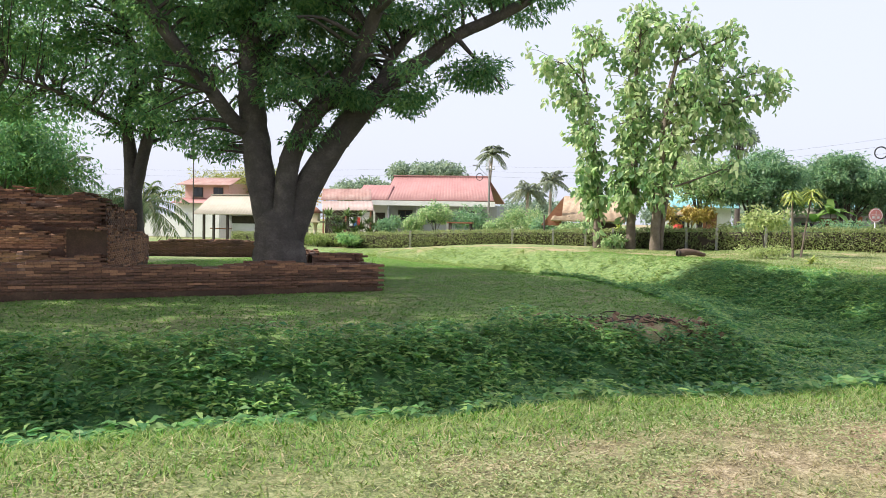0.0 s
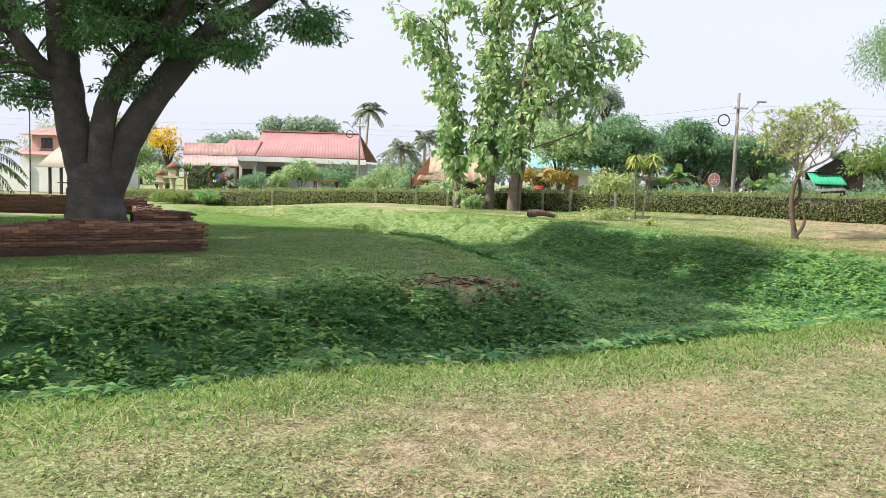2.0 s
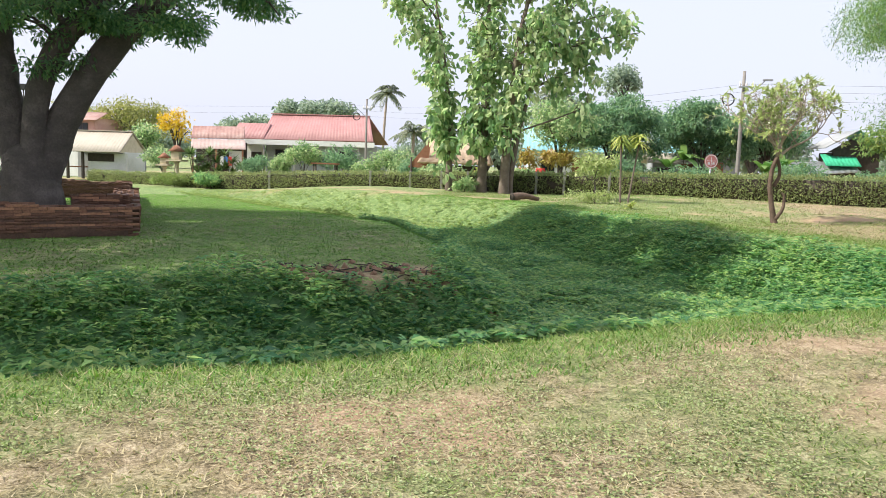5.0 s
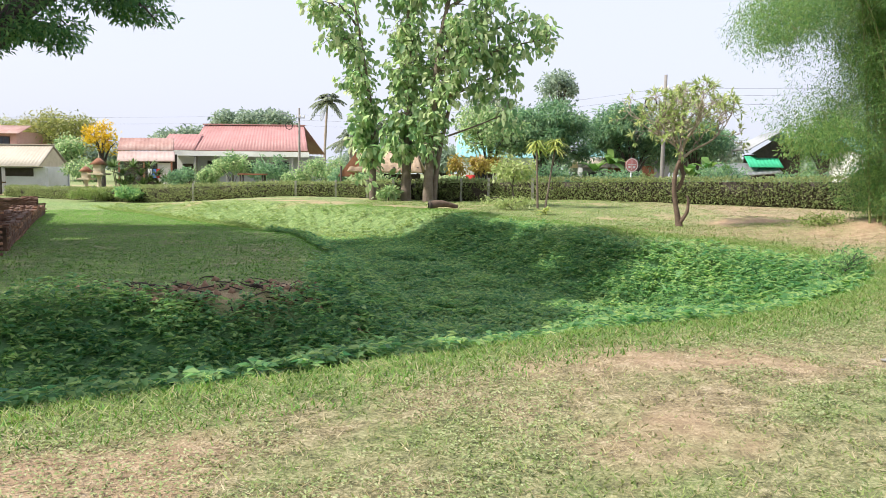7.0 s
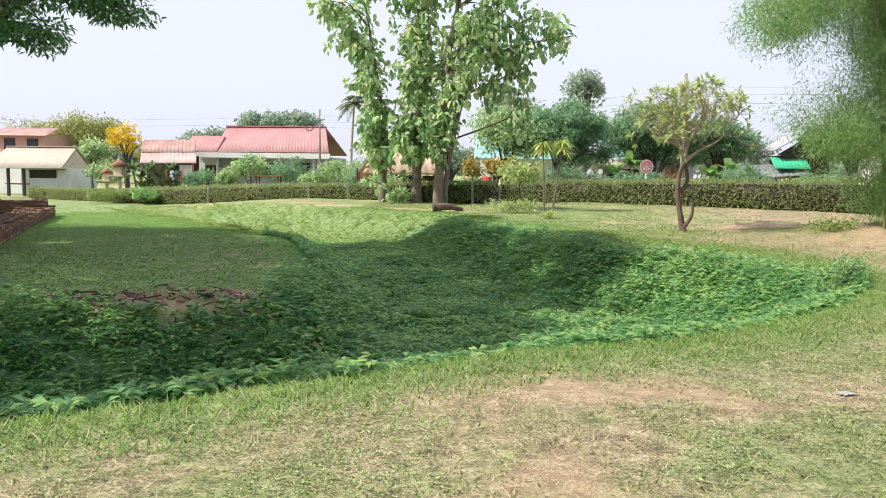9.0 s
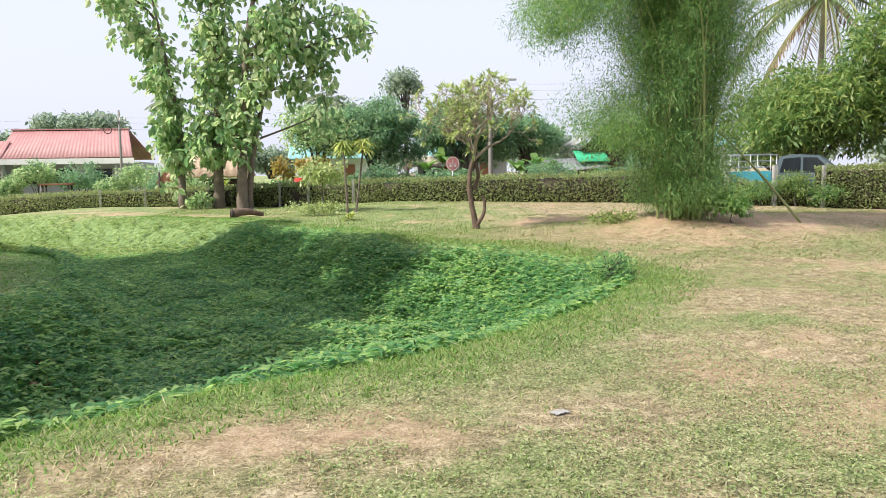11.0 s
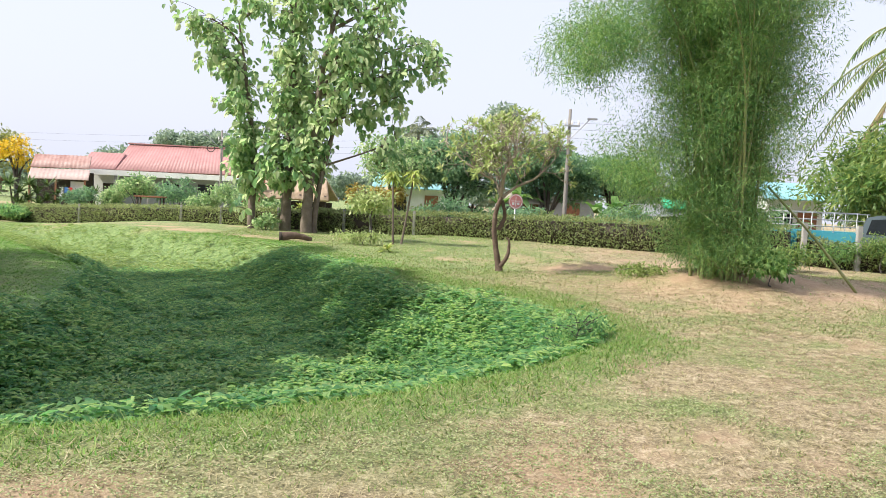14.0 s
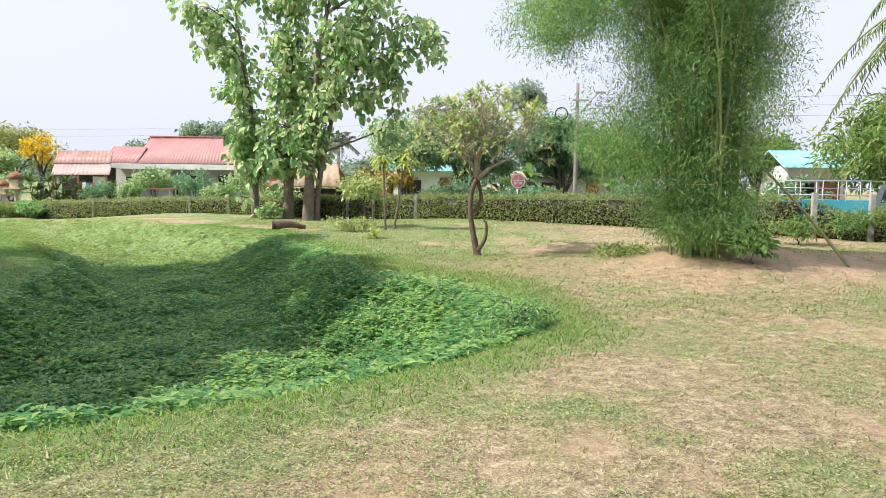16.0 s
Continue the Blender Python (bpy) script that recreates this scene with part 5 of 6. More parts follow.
def floodlight():
    t = thing("floodlight_pole", (-19.0, 37, z_at(-19, 37)), "thin dark pole with a square floodlight", "floodlight")
    h = 4.45 - z_at(-19, 37)
    part("pole", rod((0, 0, 0), (0, 0, h), 0.035, 0.028), "dark_wood", t)
    part("lamp_head", box((0.4, 0.16, 0.28), (0, -0.06, h + 0.05), 0.03), "black", t)
    part("bracket", box((0.44, 0.04, 0.05), (0, 0.02, h - 0.08), 0.008), "steel", t)


def truck():
    t = thing("pickup_truck", (23.3, 27.0, 0.12), "parked pickup truck with steel rails on its bed", "pickup truck", turn=-38)
    part("bed", box((2.6, 1.7, 0.62), (-1.5, 0, 0.95), 0.04), "truck_paint", t, "turquoise load bed")
    cab = [(-0.2, 0.62), (-0.2, 1.2), (0.0, 1.72), (0.35, 1.8), (1.15, 1.76), (1.75, 1.22), (2.6, 1.1), (2.85, 0.95), (2.85, 0.55), (-0.2, 0.5)]
    c = part("cab", prism(cab, 1.66), "dark_paint", t, "grey-blue cab")
    c.location.y = -0.83
    for y in (-0.845, 0.825):
        part("side_window", prism([(0.0, 1.22), (0.12, 1.66), (0.62, 1.7), (0.62, 1.22)], 0.02), "glass", c).location.y = y + 0.83
        part("side_window", prism([(0.7, 1.22), (0.7, 1.69), (1.1, 1.68), (1.55, 1.22)], 0.02), "glass", c).location.y = y + 0.83
    for x in (-1.9, 1.95):
        for y in (-0.82, 0.82):
            w = part("wheel", np_mesh("wheel", *tube([(x, y - 0.1, 0.34), (x, y - 0.09, 0.34), (x, y + 0.09, 0.34), (x, y + 0.1, 0.34)], [0.27, 0.34, 0.34, 0.27], 18), smooth=True), "black", t)
            part("rim", np_mesh("rim", *tube([(x, y - 0.115, 0.34), (x, y + 0.115, 0.34)], [0.19, 0.19], 14)), "steel", w)
    for y in (-0.82, 0.82):
        for i in range(5):
            part("rail_post", rod((-2.75 + 0.62 * i, y, 1.2), (-2.75 + 0.62 * i, y, 1.82), 0.015), "steel", t)
        for z in (1.4, 1.6, 1.82):
            part("rail", rod((-2.78, y, z), (-0.2, y, z), 0.015), "steel", t)
    for z in (1.5, 1.82):
        part("rail", rod((-2.75, -0.82, z), (-2.75, 0.82, z), 0.015), "steel", t)


def spirit_house(x, y, s, label):
    t = thing("spirit_house", (x, y, z_at(x, y)), label, "shrine", "shrines in the garden")
    part("plinth", box((0.7 * s, 0.7 * s, 0.2), (0, 0, 0.1), 0.02), "cream", t)
    part("pillar", np_mesh("pillar", *tube([(0, 0, 0.2), (0, 0, 0.35), (0, 0, 0.5), (0, 0, 1.1 * s), (0, 0, 1.25 * s)], [0.22, 0.2, 0.12, 0.12, 0.22], 10)), "cream", t)
    part("table", box((0.9 * s, 0.9 * s, 0.1), (0, 0, 1.3 * s), 0.02), "cream", t)
    part("cell", box((0.45 * s, 0.45 * s, 0.45 * s), (0, 0, 1.58 * s), 0.02), "cream", t)
    part("roof", np_mesh("roof", [(-.36 * s, -.36 * s, 1.8 * s), (.36 * s, -.36 * s, 1.8 * s), (.36 * s, .36 * s, 1.8 * s), (-.36 * s, .36 * s, 1.8 * s), (0, -.2 * s, 2.15 * s), (0, .2 * s, 2.15 * s)],
                          [[0, 3, 2, 1], [1, 2, 5, 4], [3, 0, 4, 5]], [[0, 1, 4], [2, 3, 5]]), "brown_wood", t)
    part("finial", rod((0, 0, 2.12 * s), (0, 0, 2.4 * s), 0.03, 0.008), "cream", t)


# ---- brick ruin ----
BRICK = None


def brick_mesh():
    global BRICK
    if BRICK is None:
        BRICK = box((0.262, 0.13, 0.047), (0, 0, 0), 0.004)
        BRICK.materials.append(M["brick"])
    return BRICK


def brick_wall(parent, a, b, z0, top, width, seed):
    """A low wall of laid bricks from a to b; top(s) gives its height along the run. Single bricks on the faces; the core is rough."""
    rng = np.random.default_rng(seed)
    a, b = np.array(a, float), np.array(b, float)
    L = np.linalg.norm(b - a)
    u = (b - a) / L
    n = np.array([u[1], -u[0]])
    ang = math.degrees(math.atan2(u[1], u[0]))
    count = 0
    stuffed = Buf()
    s = np.linspace(0, L, max(6, int(L / 0.3)))
    ring = []
    for k in s:
        h = top(k / L) - 0.05
        for w, z in ((-1, z0 - 0.15), (1, z0 - 0.15), (1, h), (-1, h)):
            ring.append((*(a + u * k + n * w * (width / 2 - 0.018)), z))
    m = len(s)
    q = [[4 * i + c, 4 * i + (c + 1) % 4, 4 * i + 4 + (c + 1) % 4, 4 * i + 4 + c] for i in range(m - 1) for c in range(4)] + [[0, 1, 2, 3], [4 * m - 4, 4 * m - 3, 4 * m - 2, 4 * m - 1]]
    part("core", np_mesh("core", ring, q), "brick_dark", parent, "dark weathered brick core")
    ch = 0.052
    base = np.array([(sx * 0.131, sy * 0.065, sz * 0.0235) for sz in (-1, 1) for sy in (-1, 1) for sx in (-1, 1)])
    faces = np.array([[0, 2, 3, 1], [4, 5, 7, 6], [0, 1, 5, 4], [2, 6, 7, 3], [0, 4, 6, 2], [1, 3, 7, 5]])
    rows = int((max(top(k) for k in np.linspace(0, 1, 9)) - z0) / ch) + 1
    for r in range(rows):
        z = z0 + r * ch + 0.03
        for side in (1, -1):
            k = 0.134 * (r % 2)
            while k < L:
                hh = top(min(1, k / L))
                if z < hh and rng.uniform() > 0.05:
                    inset = 0.06 * max(0, 1 - r / 3) * -1 + 0.05 * (fbm(np.array([k * 0.9]), np.array([r * 0.16]), seed)[0] - 0.5) + rng.uniform(-0.006, 0.006)
                    p = a + u * (k + 0.14) + n * side * (width / 2 - 0.06 + inset)
                    crown = z > hh - 0.16
                    m4 = pose(p[0], p[1], z, rng.uniform(-2, 2), rng.uniform(-2, 2), ang + rng.uniform(-1.5, 1.5) * (4 if crown else 1))
                    if side == 1 and count < 290 and (crown or r % 4 == 0):
                        o = new("brick", brick_mesh())
                        o.parent = parent
                        o.matrix_local = m4
                        count += 1
                    else:
                        v = (np.array(m4.to_3x3()) @ base.T).T + np.array(m4.translation)
                        stuffed.add(v, faces)
                k += 0.268
        # the end of the run
        for off in np.arange(-width / 2 + 0.13, width / 2 - 0.1, 0.268):
            if z < top(1.0) and rng.uniform() > 0.06:
                p = b + u * rng.uniform(-0.02, 0.02) + n * (off + 0.134 * (r % 2) * 0.5)
                m4 = pose(p[0], p[1], z, rng.uniform(-2, 2), rng.uniform(-2, 2), ang + 90 + rng.uniform(-2, 2))
                stuffed.add((np.array(m4.to_3x3()) @ base.T).T + np.array(m4.translation), faces)
    w = width / 2 - 0.2
    for k in np.arange(0, L, 0.31):
        for off in np.arange(-w, w + 0.01, 0.16):
            if rng.uniform() < 0.85:
                p = a + u * (k + 0.1) + n * off
                m4 = pose(p[0], p[1], top(min(1, k / L)) - 0.04 + rng.uniform(-0.02, 0.015), rng.uniform(-4, 4), rng.uniform(-4, 4), ang + rng.uniform(-12, 12))
                stuffed.add((np.array(m4.to_3x3()) @ base.T).T + np.array(m4.translation), faces)
    o = part("brickwork", stuffed.mesh("brickwork"), "brick", parent, "old red bricks laid in courses")
    tagged(o, kind="stuff")


def ruin():
    g = -0.22
    w1 = tagged(new("brick_enclosure"), "low ruined red-brick enclosure wall round the tree", "ruin", "", "")
    wob = lambda s, k: 0.05 * math.sin(s * 17 + k) + 0.03 * math.sin(s * 41 + 2 * k)
    brick_wall(w1, (-11.8, 7.8), (-2.4, 15.45), g, lambda s: g + 0.66 - 0.10 * s + wob(s, 0) * (s < 0.93), 0.75, 1)
    brick_wall(w1, (-2.75, 15.9), (-10.8, 31.5), g - 0.2, lambda s: g + 0.5 - 0.32 * s + wob(s, 2), 0.8, 2)
    brick_wall(w1, (-10.8, 31.8), (-24, 22.5), g - 0.3, lambda s: g + 0.5 + wob(s, 4), 0.8, 3)
    f = tagged(new("rubble_block"), "tilted block of fallen red brickwork on the wall", "ruin")
    brick_wall(f, (-4.2, 16.6), (-3.3, 17.2), g + 0.4, lambda s: g + 0.72, 0.5, 5)
    # the stepped base of a vanished tower
    b = tagged(new("brick_tower_base"), "eroded stepped red-brick base of a ruined tower", "ruin")
    for i, (x0, x1, y0, zb, zt, wd, sd) in enumerate(((-17, -9.0, 15.6, 0.0, 0.62, 1.2, 11), (-17, -9.25, 16.0, 0.55, 1.15, 1.3, 12), (-17, -9.6, 16.5, 1.1, 1.72, 1.5, 13), (-16, -10.3, 17.2, 1.66, 1.98, 1.8, 14), (-14.6, -12.2, 17.0, 1.95, 2.12, 1.0, 16))):
        brick_wall(b, (x0, y0 - (x1 - x0) * 0.45), (x1, y0), zb + g, lambda s, zt=zt, i=i: zt + g + wob(s * 1.5, i) * 1.4, wd, sd)
    brick_wall(b, (-9.1, 15.2), (-11.5, 20.5), g, lambda s: g + 1.15 - 0.2 * s + wob(s, 7), 0.9, 17)
    brick_wall(b, (-9.7, 15.9), (-12.0, 20.8), g + 1.0, lambda s: g + 1.75 - 0.2 * s + wob(s, 9), 1.0, 18)


# ---- put the place together ----
red_house()
shed()
far_houses()
utility_pole(-6.45, 60, -0.3, 6.2, "concrete utility pole beside the red-roofed house", -0.9, -0.75)
utility_pole(15.75, 38.8, 0.1, 6.2, "slim concrete utility pole behind the hedge", 0.8, -0.7)
wires()
road_sign()
floodlight()
truck()
spirit_house(-17.15, 50, 1.2, "cream cement spirit house on a pillar")
spirit_house(-18.1, 50.2, 0.95, "small cream spirit house on a pillar")
ruin()
rain_tree()
# limbs of the darker tree behind the ruin
grove_tree((-11.4, 20.5, 0.1), [[(238, 450, 0, 0.36), (233, 390, 0, 0.28), (232, 340, 0, 0.26), (228, 280, 0, 0.2), (222, 220, 0, 0.16), (232, 150, 0.2, 0.13), (215, 60, 0.4, 0.1), (200, -60, 0.4, 0.05)],
                                 [(234, 350, 0, 0.2), (250, 280, -0.2, 0.18), (268, 210, -0.3, 0.15), (280, 130, -0.4, 0.1), (300, 20, -0.6, 0.05)],
                                 [(226, 240, 0, 0.1), (180, 215, -0.3, 0.08), (130, 190, -0.6, 0.06), (60, 170, -1, 0.03)],
                                 [(226, 200, 0, 0.09), (250, 150, 0.4, 0.07), (300, 110, 0.8, 0.03)]],
           [(200, 60, 190, 110, 60), (60, 90, 150, 110, 50), (300, 160, 70, 80, 16), (170, 180, 120, 40, 14), (20, 190, 80, 60, 16), (280, 235, 70, 26, 10), (150, -60, 260, 90, 60), (320, 20, 80, 90, 20)],
           "dark forked shade tree growing behind the ruin", 0.0184, 236, 445, 110, (0.17, 0.075), 0.7, 3)
grove_tree((-19.5, 21.0, -0.2), [[(0, 450, 0, 0.3), (-10, 380, 0, 0.25), (20, 330, 0, 0.22), (60, 270, 0, 0.18), (110, 220, 0, 0.14), (170, 180, 0, 0.1), (230, 150, 0, 0.05)],
                                 [(30, 320, 0, 0.15), (30, 240, 0, 0.12), (50, 150, 0, 0.1), (60, 20, 0, 0.05)],
                                 [(0, 350, 0, 0.15), (-30, 260, 0, 0.12), (-20, 160, 0, 0.09), (10, 60, 0, 0.05)]],
           [(40, 60, 160, 120, 60), (120, 130, 120, 80, 30), (10, 230, 70, 60, 14), (60, 300, 60, 40, 8), (-40, 160, 90, 160, 30)],
           "leaning shade tree with thin dark limbs", 0.0215, 0, 445, 100, (0.18, 0.08), 0.8, 4)
round_tree("shade_tree", (-26, 31, -0.4), (4.6, 3, 3.4), 1.0, "rain_leaf", (0.24, 0.09), 300, 70, "leafy dark green tree behind the ruin", spread=0.8, seed=71, trunk_r=0.2)
round_tree("shade_tree", (-31, 37, -0.4), (4.0, 3, 3.0), 1.6, "mango_leaf", (0.26, 0.11), 300, 44, "leafy green trees behind the ruin", spread=0.8, seed=71, trunk_r=0.2)
round_tree("shade_tree", (-36, 36, -0.5), (6, 3, 4), 1.5, "rain_leaf", (0.3, 0.13), 300, 44, "leafy green trees behind the ruin", spread=0.9, seed=73, trunk_r=0.25)
teak_trees()
frangipani()
bamboo()
gh = "mango trees behind the hedge"
round_tree("mango_tree", (10.6, 44.2, 0.1), (2.6, 2.3, 2.4), 0.9, "mango_leaf", (0.23, 0.08), 260, 84, "dense round dark green mango tree behind the hedge", spread=0.5, seed=2, group=gh)
round_tree("mango_tree", (15.9, 46.2, 0.1), (2.6, 2.3, 2.5), 0.9, "mango_leaf", (0.23, 0.08), 260, 84, "dense round dark green mango tree behind the hedge", spread=0.5, seed=3, group=gh)
round_tree("mango_tree", (19.6, 46.8, 0.1), (1.9, 1.9, 1.7), 1.5, "mango_leaf", (0.23, 0.08), 130, 84, "dense round dark green mango tree behind the hedge", spread=0.5, seed=4, group=gh)
round_tree("mango_tree", (7.6, 43.0, 0.1), (2.0, 1.6, 2.0), 1.3, "teak_leaf", (0.24, 0.10), 150, 30, "airy young tree with light green leaves", spread=0.5, seed=5, lumps=6)
round_tree("mango_tree", (25.9, 29.6, 0.1), (3.2, 2.6, 2.5), 0.6, "mango_young", (0.3, 0.075), 400, 44, "large mango tree with yellowish young leaves", spread=0.6, seed=6, trunk_r=0.24, lumps=9)
round_tree("mango_tree", (30.0, 27.4, 0.1), (3.9, 3.2, 4.2), 0.6, "mango_young", (0.3, 0.075), 560, 44, "large mango tree with yellowish young leaves", spread=0.65, seed=7, trunk_r=0.24, lumps=11)
round_tree("garden_tree", (24.6, 41.5, 0.1), (2.1, 2.0, 1.5), 1.7, "mango_young", (0.26, 0.09), 110, 40, "leafy yellow-green garden tree on thin stems", spread=0.5, seed=8)
palm((28.2, 32.5, 0.1), 8.4, (0.2, 0), 30, 6.2, "coconut palm with long arching fronds", seed=4, width=0.75, dead=9, n=46, leaf_w=0.055, droop=0.75)
gp = "palms beyond the houses"
palm((-14, 110, -0.2), 11.4, (0.5, 0), 24, 3.6, "distant coconut palm with bare tall trunk", "hazed_palm", 5, 0.2, 0.7, 0.8, 0, 26, 0.16, gp)
palm((-5.0, 76, -0.2), 4.6, (0.1, 0), 20, 2.8, "distant coconut palm above the rooftops", "hazed_palm", 6, 0.18, 0.6, 0.7, 0, 22, 0.13, gp)
palm((-3.0, 80, -0.2), 5.8, (0.1, 0), 20, 2.8, "distant coconut palm above the rooftops", "hazed_palm", 7, 0.18, 0.6, 0.7, 0, 22, 0.13, gp)
palm((18.5, 62, -0.2), 6.2, (0.3, 0), 18, 2.0, "distant coconut palm above the mango trees", "hazed_palm", 8, 0.15, 0.6, 0.6, 0, 22, 0.11, gp)
palm((7.8, 60, -0.2), 7.0, (0.2, 0), 18, 2.6, "distant coconut palm above the mango trees", "hazed_palm", 9, 0.15, 0.6, 0.6, 0, 22, 0.11, gp)
palm((-19.6, 33, -0.4), 2.1, (0.2, 0), 34, 3.4, "low feathery date palm behind the ruin", "palm_leaf", 12, 0.25, 0.6, 0.6, 0, 30, 0.07, "", "date_palm")
palm((-23.5, 32, -0.4), 3.0, (-0.2, 0), 34, 3.9, "low feathery date palm behind the ruin", "palm_leaf", 13, 0.25, 0.6, 0.6, 0, 30, 0.07, "", "date_palm")
round_tree("rain_tree", (-19.8, 95, -0.2), (5.4, 4, 1.7), 5.6, "haze_tinted_leaf", (0.5, 0.26), 150, 44, "broad distant tree above the red roof", spread=1.0, seed=9, trunk_r=0.4)
round_tree("golden_shower_tree", (-22.6, 61.8, -0.3), (1.5, 1.4, 2.0), 2.0, "yellow_flower", (0.24, 0.12), 60, 24, "tree hung with bright yellow blossom", spread=0.45, seed=10)
round_tree("garden_tree", (-24.6, 60.0, -0.3), (1.5, 1.4, 1.9), 0.9, "teak_leaf", (0.3, 0.12), 80, 30, "small bright green garden tree", spread=0.5, seed=11)
round_tree("garden_tree", (-30.8, 71, -0.3), (4.2, 3, 2.6), 2.0, "yellow_green", (0.34, 0.12), 190, 26, "sparse yellow-green tree behind the shed", spread=0.9, seed=12, trunk_r=0.2)
round_tree("garden_tree", (-37.5, 74, -0.3), (4.2, 3, 2.4), 2.0, "yellow_green", (0.34, 0.12), 160, 26, "sparse yellow-green tree behind the shed", spread=0.9, seed=13, trunk_r=0.2)
round_tree("far_tree", (-27, 96, -0.3), (6, 4, 1.8), 3.4, "haze_tinted_leaf", (0.5, 0.26), 130, 40, "hazy grey-green trees in the distance", spread=1.1, seed=14, trunk_r=0.3)
round_tree("far_tree", (15.8, 82, -0.3), (2.0, 2, 2.2), 8.2, "haze_tinted_leaf", (0.4, 0.2), 60, 36, "tall slender tree far behind", spread=0.8, seed=15, trunk_r=0.25)
round_tree("far_tree", (8.6, 70, -0.3), (3.2, 3, 2.2), 4.4, "haze_tinted_leaf", (0.4, 0.16), 110, 36, "feathery tree far behind the mangoes", spread=0.9, seed=16, trunk_r=0.25)
round_tree("far_tree", (25, 68, -0.3), (5, 3, 1.8), 2.4, "haze_tinted_leaf", (0.4, 0.2), 130, 36, "hazy grey-green trees in the distance", spread=1.0, seed=17, trunk_r=0.25)
round_tree("far_tree", (2, 84, -0.3), (4, 3, 1.6), 1.6, "haze_tinted_leaf", (0.4, 0.2), 110, 36, "hazy grey-green trees in the distance", spread=1.0, seed=18, trunk_r=0.25)
line = round_tree("far_tree", (-60, 118, -0.4), (6.5, 4, 2.2), 1.4, "haze_tinted_leaf", (0.6, 0.3), 120, 36, "hazy grey-green trees in the distance", spread=1.3, seed=80, trunk_r=0.3, group="distant tree line")
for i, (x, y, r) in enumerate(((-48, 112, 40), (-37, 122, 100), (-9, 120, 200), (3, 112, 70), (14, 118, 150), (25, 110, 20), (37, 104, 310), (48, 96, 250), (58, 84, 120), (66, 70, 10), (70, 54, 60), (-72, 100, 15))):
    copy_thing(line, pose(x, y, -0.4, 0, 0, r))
for i, (x, y, s, h, m) in enumerate(((-19.6, 53, 1.2, 0.9, "teak_leaf"), (-11.8, 49.5, 0.8, 0.6, "mango_leaf"), (-4.3, 49.5, 0.9, 0.7, "teak_leaf"), (9.4, 42.4, 1.0, 0.6, "frangi_leaf"), (12.0, 42.6, 1.0, 0.6, "mango_leaf"), (21.0, 41.0, 1.0, 0.6, "teak_leaf"), (1.2, 42.5, 1.0, 0.6, "teak_leaf"), (17.0, 42.0, 0.9, 0.5, "mango_leaf"), (10.2, 39.6, 1.3, 0.9, "mango_leaf"), (13.6, 39.4, 1.2, 0.8, "mango_leaf"), (18.4, 38.4, 1.3, 0.9, "mango_leaf"), (21.6, 37.0, 1.3, 0.9, "mango_leaf"), (15.0, 37.4, 0.9, 0.6, "frangi_leaf"), (23.6, 34.6, 1.3, 1.0, "mango_leaf"))):
    round_tree("garden_shrub", (x, y, -0.1), (s, s, h), 0.4, m, (0.2, 0.08), 50, 36, "leafy green shrub behind the hedge", "shrub", 0.4, 90 + i, trunk_r=0.05, group="shrubs behind the hedge", lumps=5)
gs = "shrubs in front of the house"
for i, (x, y, s, h, m) in enumerate(((-8.7, 50.5, 1.35, 1.3, "teak_leaf"), (-6.1, 50.5, 1.4, 1.15, "mango_leaf"), (-2.6, 50, 1.6, 1.1, "teak_leaf"), (-0.9, 48, 1.0, 0.8, "mango_leaf"), (-10.3, 51, 0.7, 0.7, "teak_leaf"), (5.7, 43.0, 0.6, 0.5, "teak_leaf"), (7.0, 42.2, 0.6, 0.4, "teak_leaf"))):
    round_tree("garden_shrub", (x, y, -0.2), (s, s, h), 0.5, m, (0.2, 0.08), 60, 40, "bushy green shrub in the garden", "shrub", 0.4, 30 + i, trunk_r=0.05, group=gs, lumps=5)
round_tree("garden_shrub", (-12.6, 44.6, z_at(-12.6, 44.6)), (1.05, 0.9, 0.45), 0.05, "moat_leaf", (0.14, 0.06), 60, 60, "round green bush on the grassy bank", "shrub", 0.3, 41, trunk_r=0.03, lumps=5)
round_tree("garden_shrub", (-15.2, 45.4, z_at(-15.2, 45.4)), (1.3, 0.9, 0.4), 0.05, "lush_grass", (0.14, 0.05), 50, 50, "pale straggly bush by the hedge", "shrub", 0.3, 42, trunk_r=0.03, lumps=5)
for x, y, k, h in ((12.12, 13.25, 0.34, 0.34), (12.35, 13.6, 0.25, 0.2), (11.85, 13.1, 0.25, 0.18)):
    round_tree("weed_shrub", (x, y, z_at(x, y)), (k, k * 0.8, h), 0.03, "moat_leaf", (0.07, 0.022), 30, 20, "bushy leafy weed standing at the moat's end", "weed", 0.13, int(43 + x * 10), trunk_r=0.01, lumps=6, group="weeds at the moat's end")
round_tree("garden_shrub", (3.0, 34.9, z_at(3, 34.9)), (0.5, 0.4, 0.3), 0.05, "teak_leaf", (0.2, 0.12), 26, 14, "low leafy shrub between the teak trunks", "shrub", 0.25, 44, trunk_r=0.02, lumps=4)
round_tree("young_tree", (8.0, 28.0, z_at(8.0, 28.0)), (0.75, 0.6, 0.55), 0.7, "frangi_leaf", (0.16, 0.07), 50, 22, "young feathery tree near the hedge", "tree", 0.28, 45, trunk_r=0.03, lumps=5)


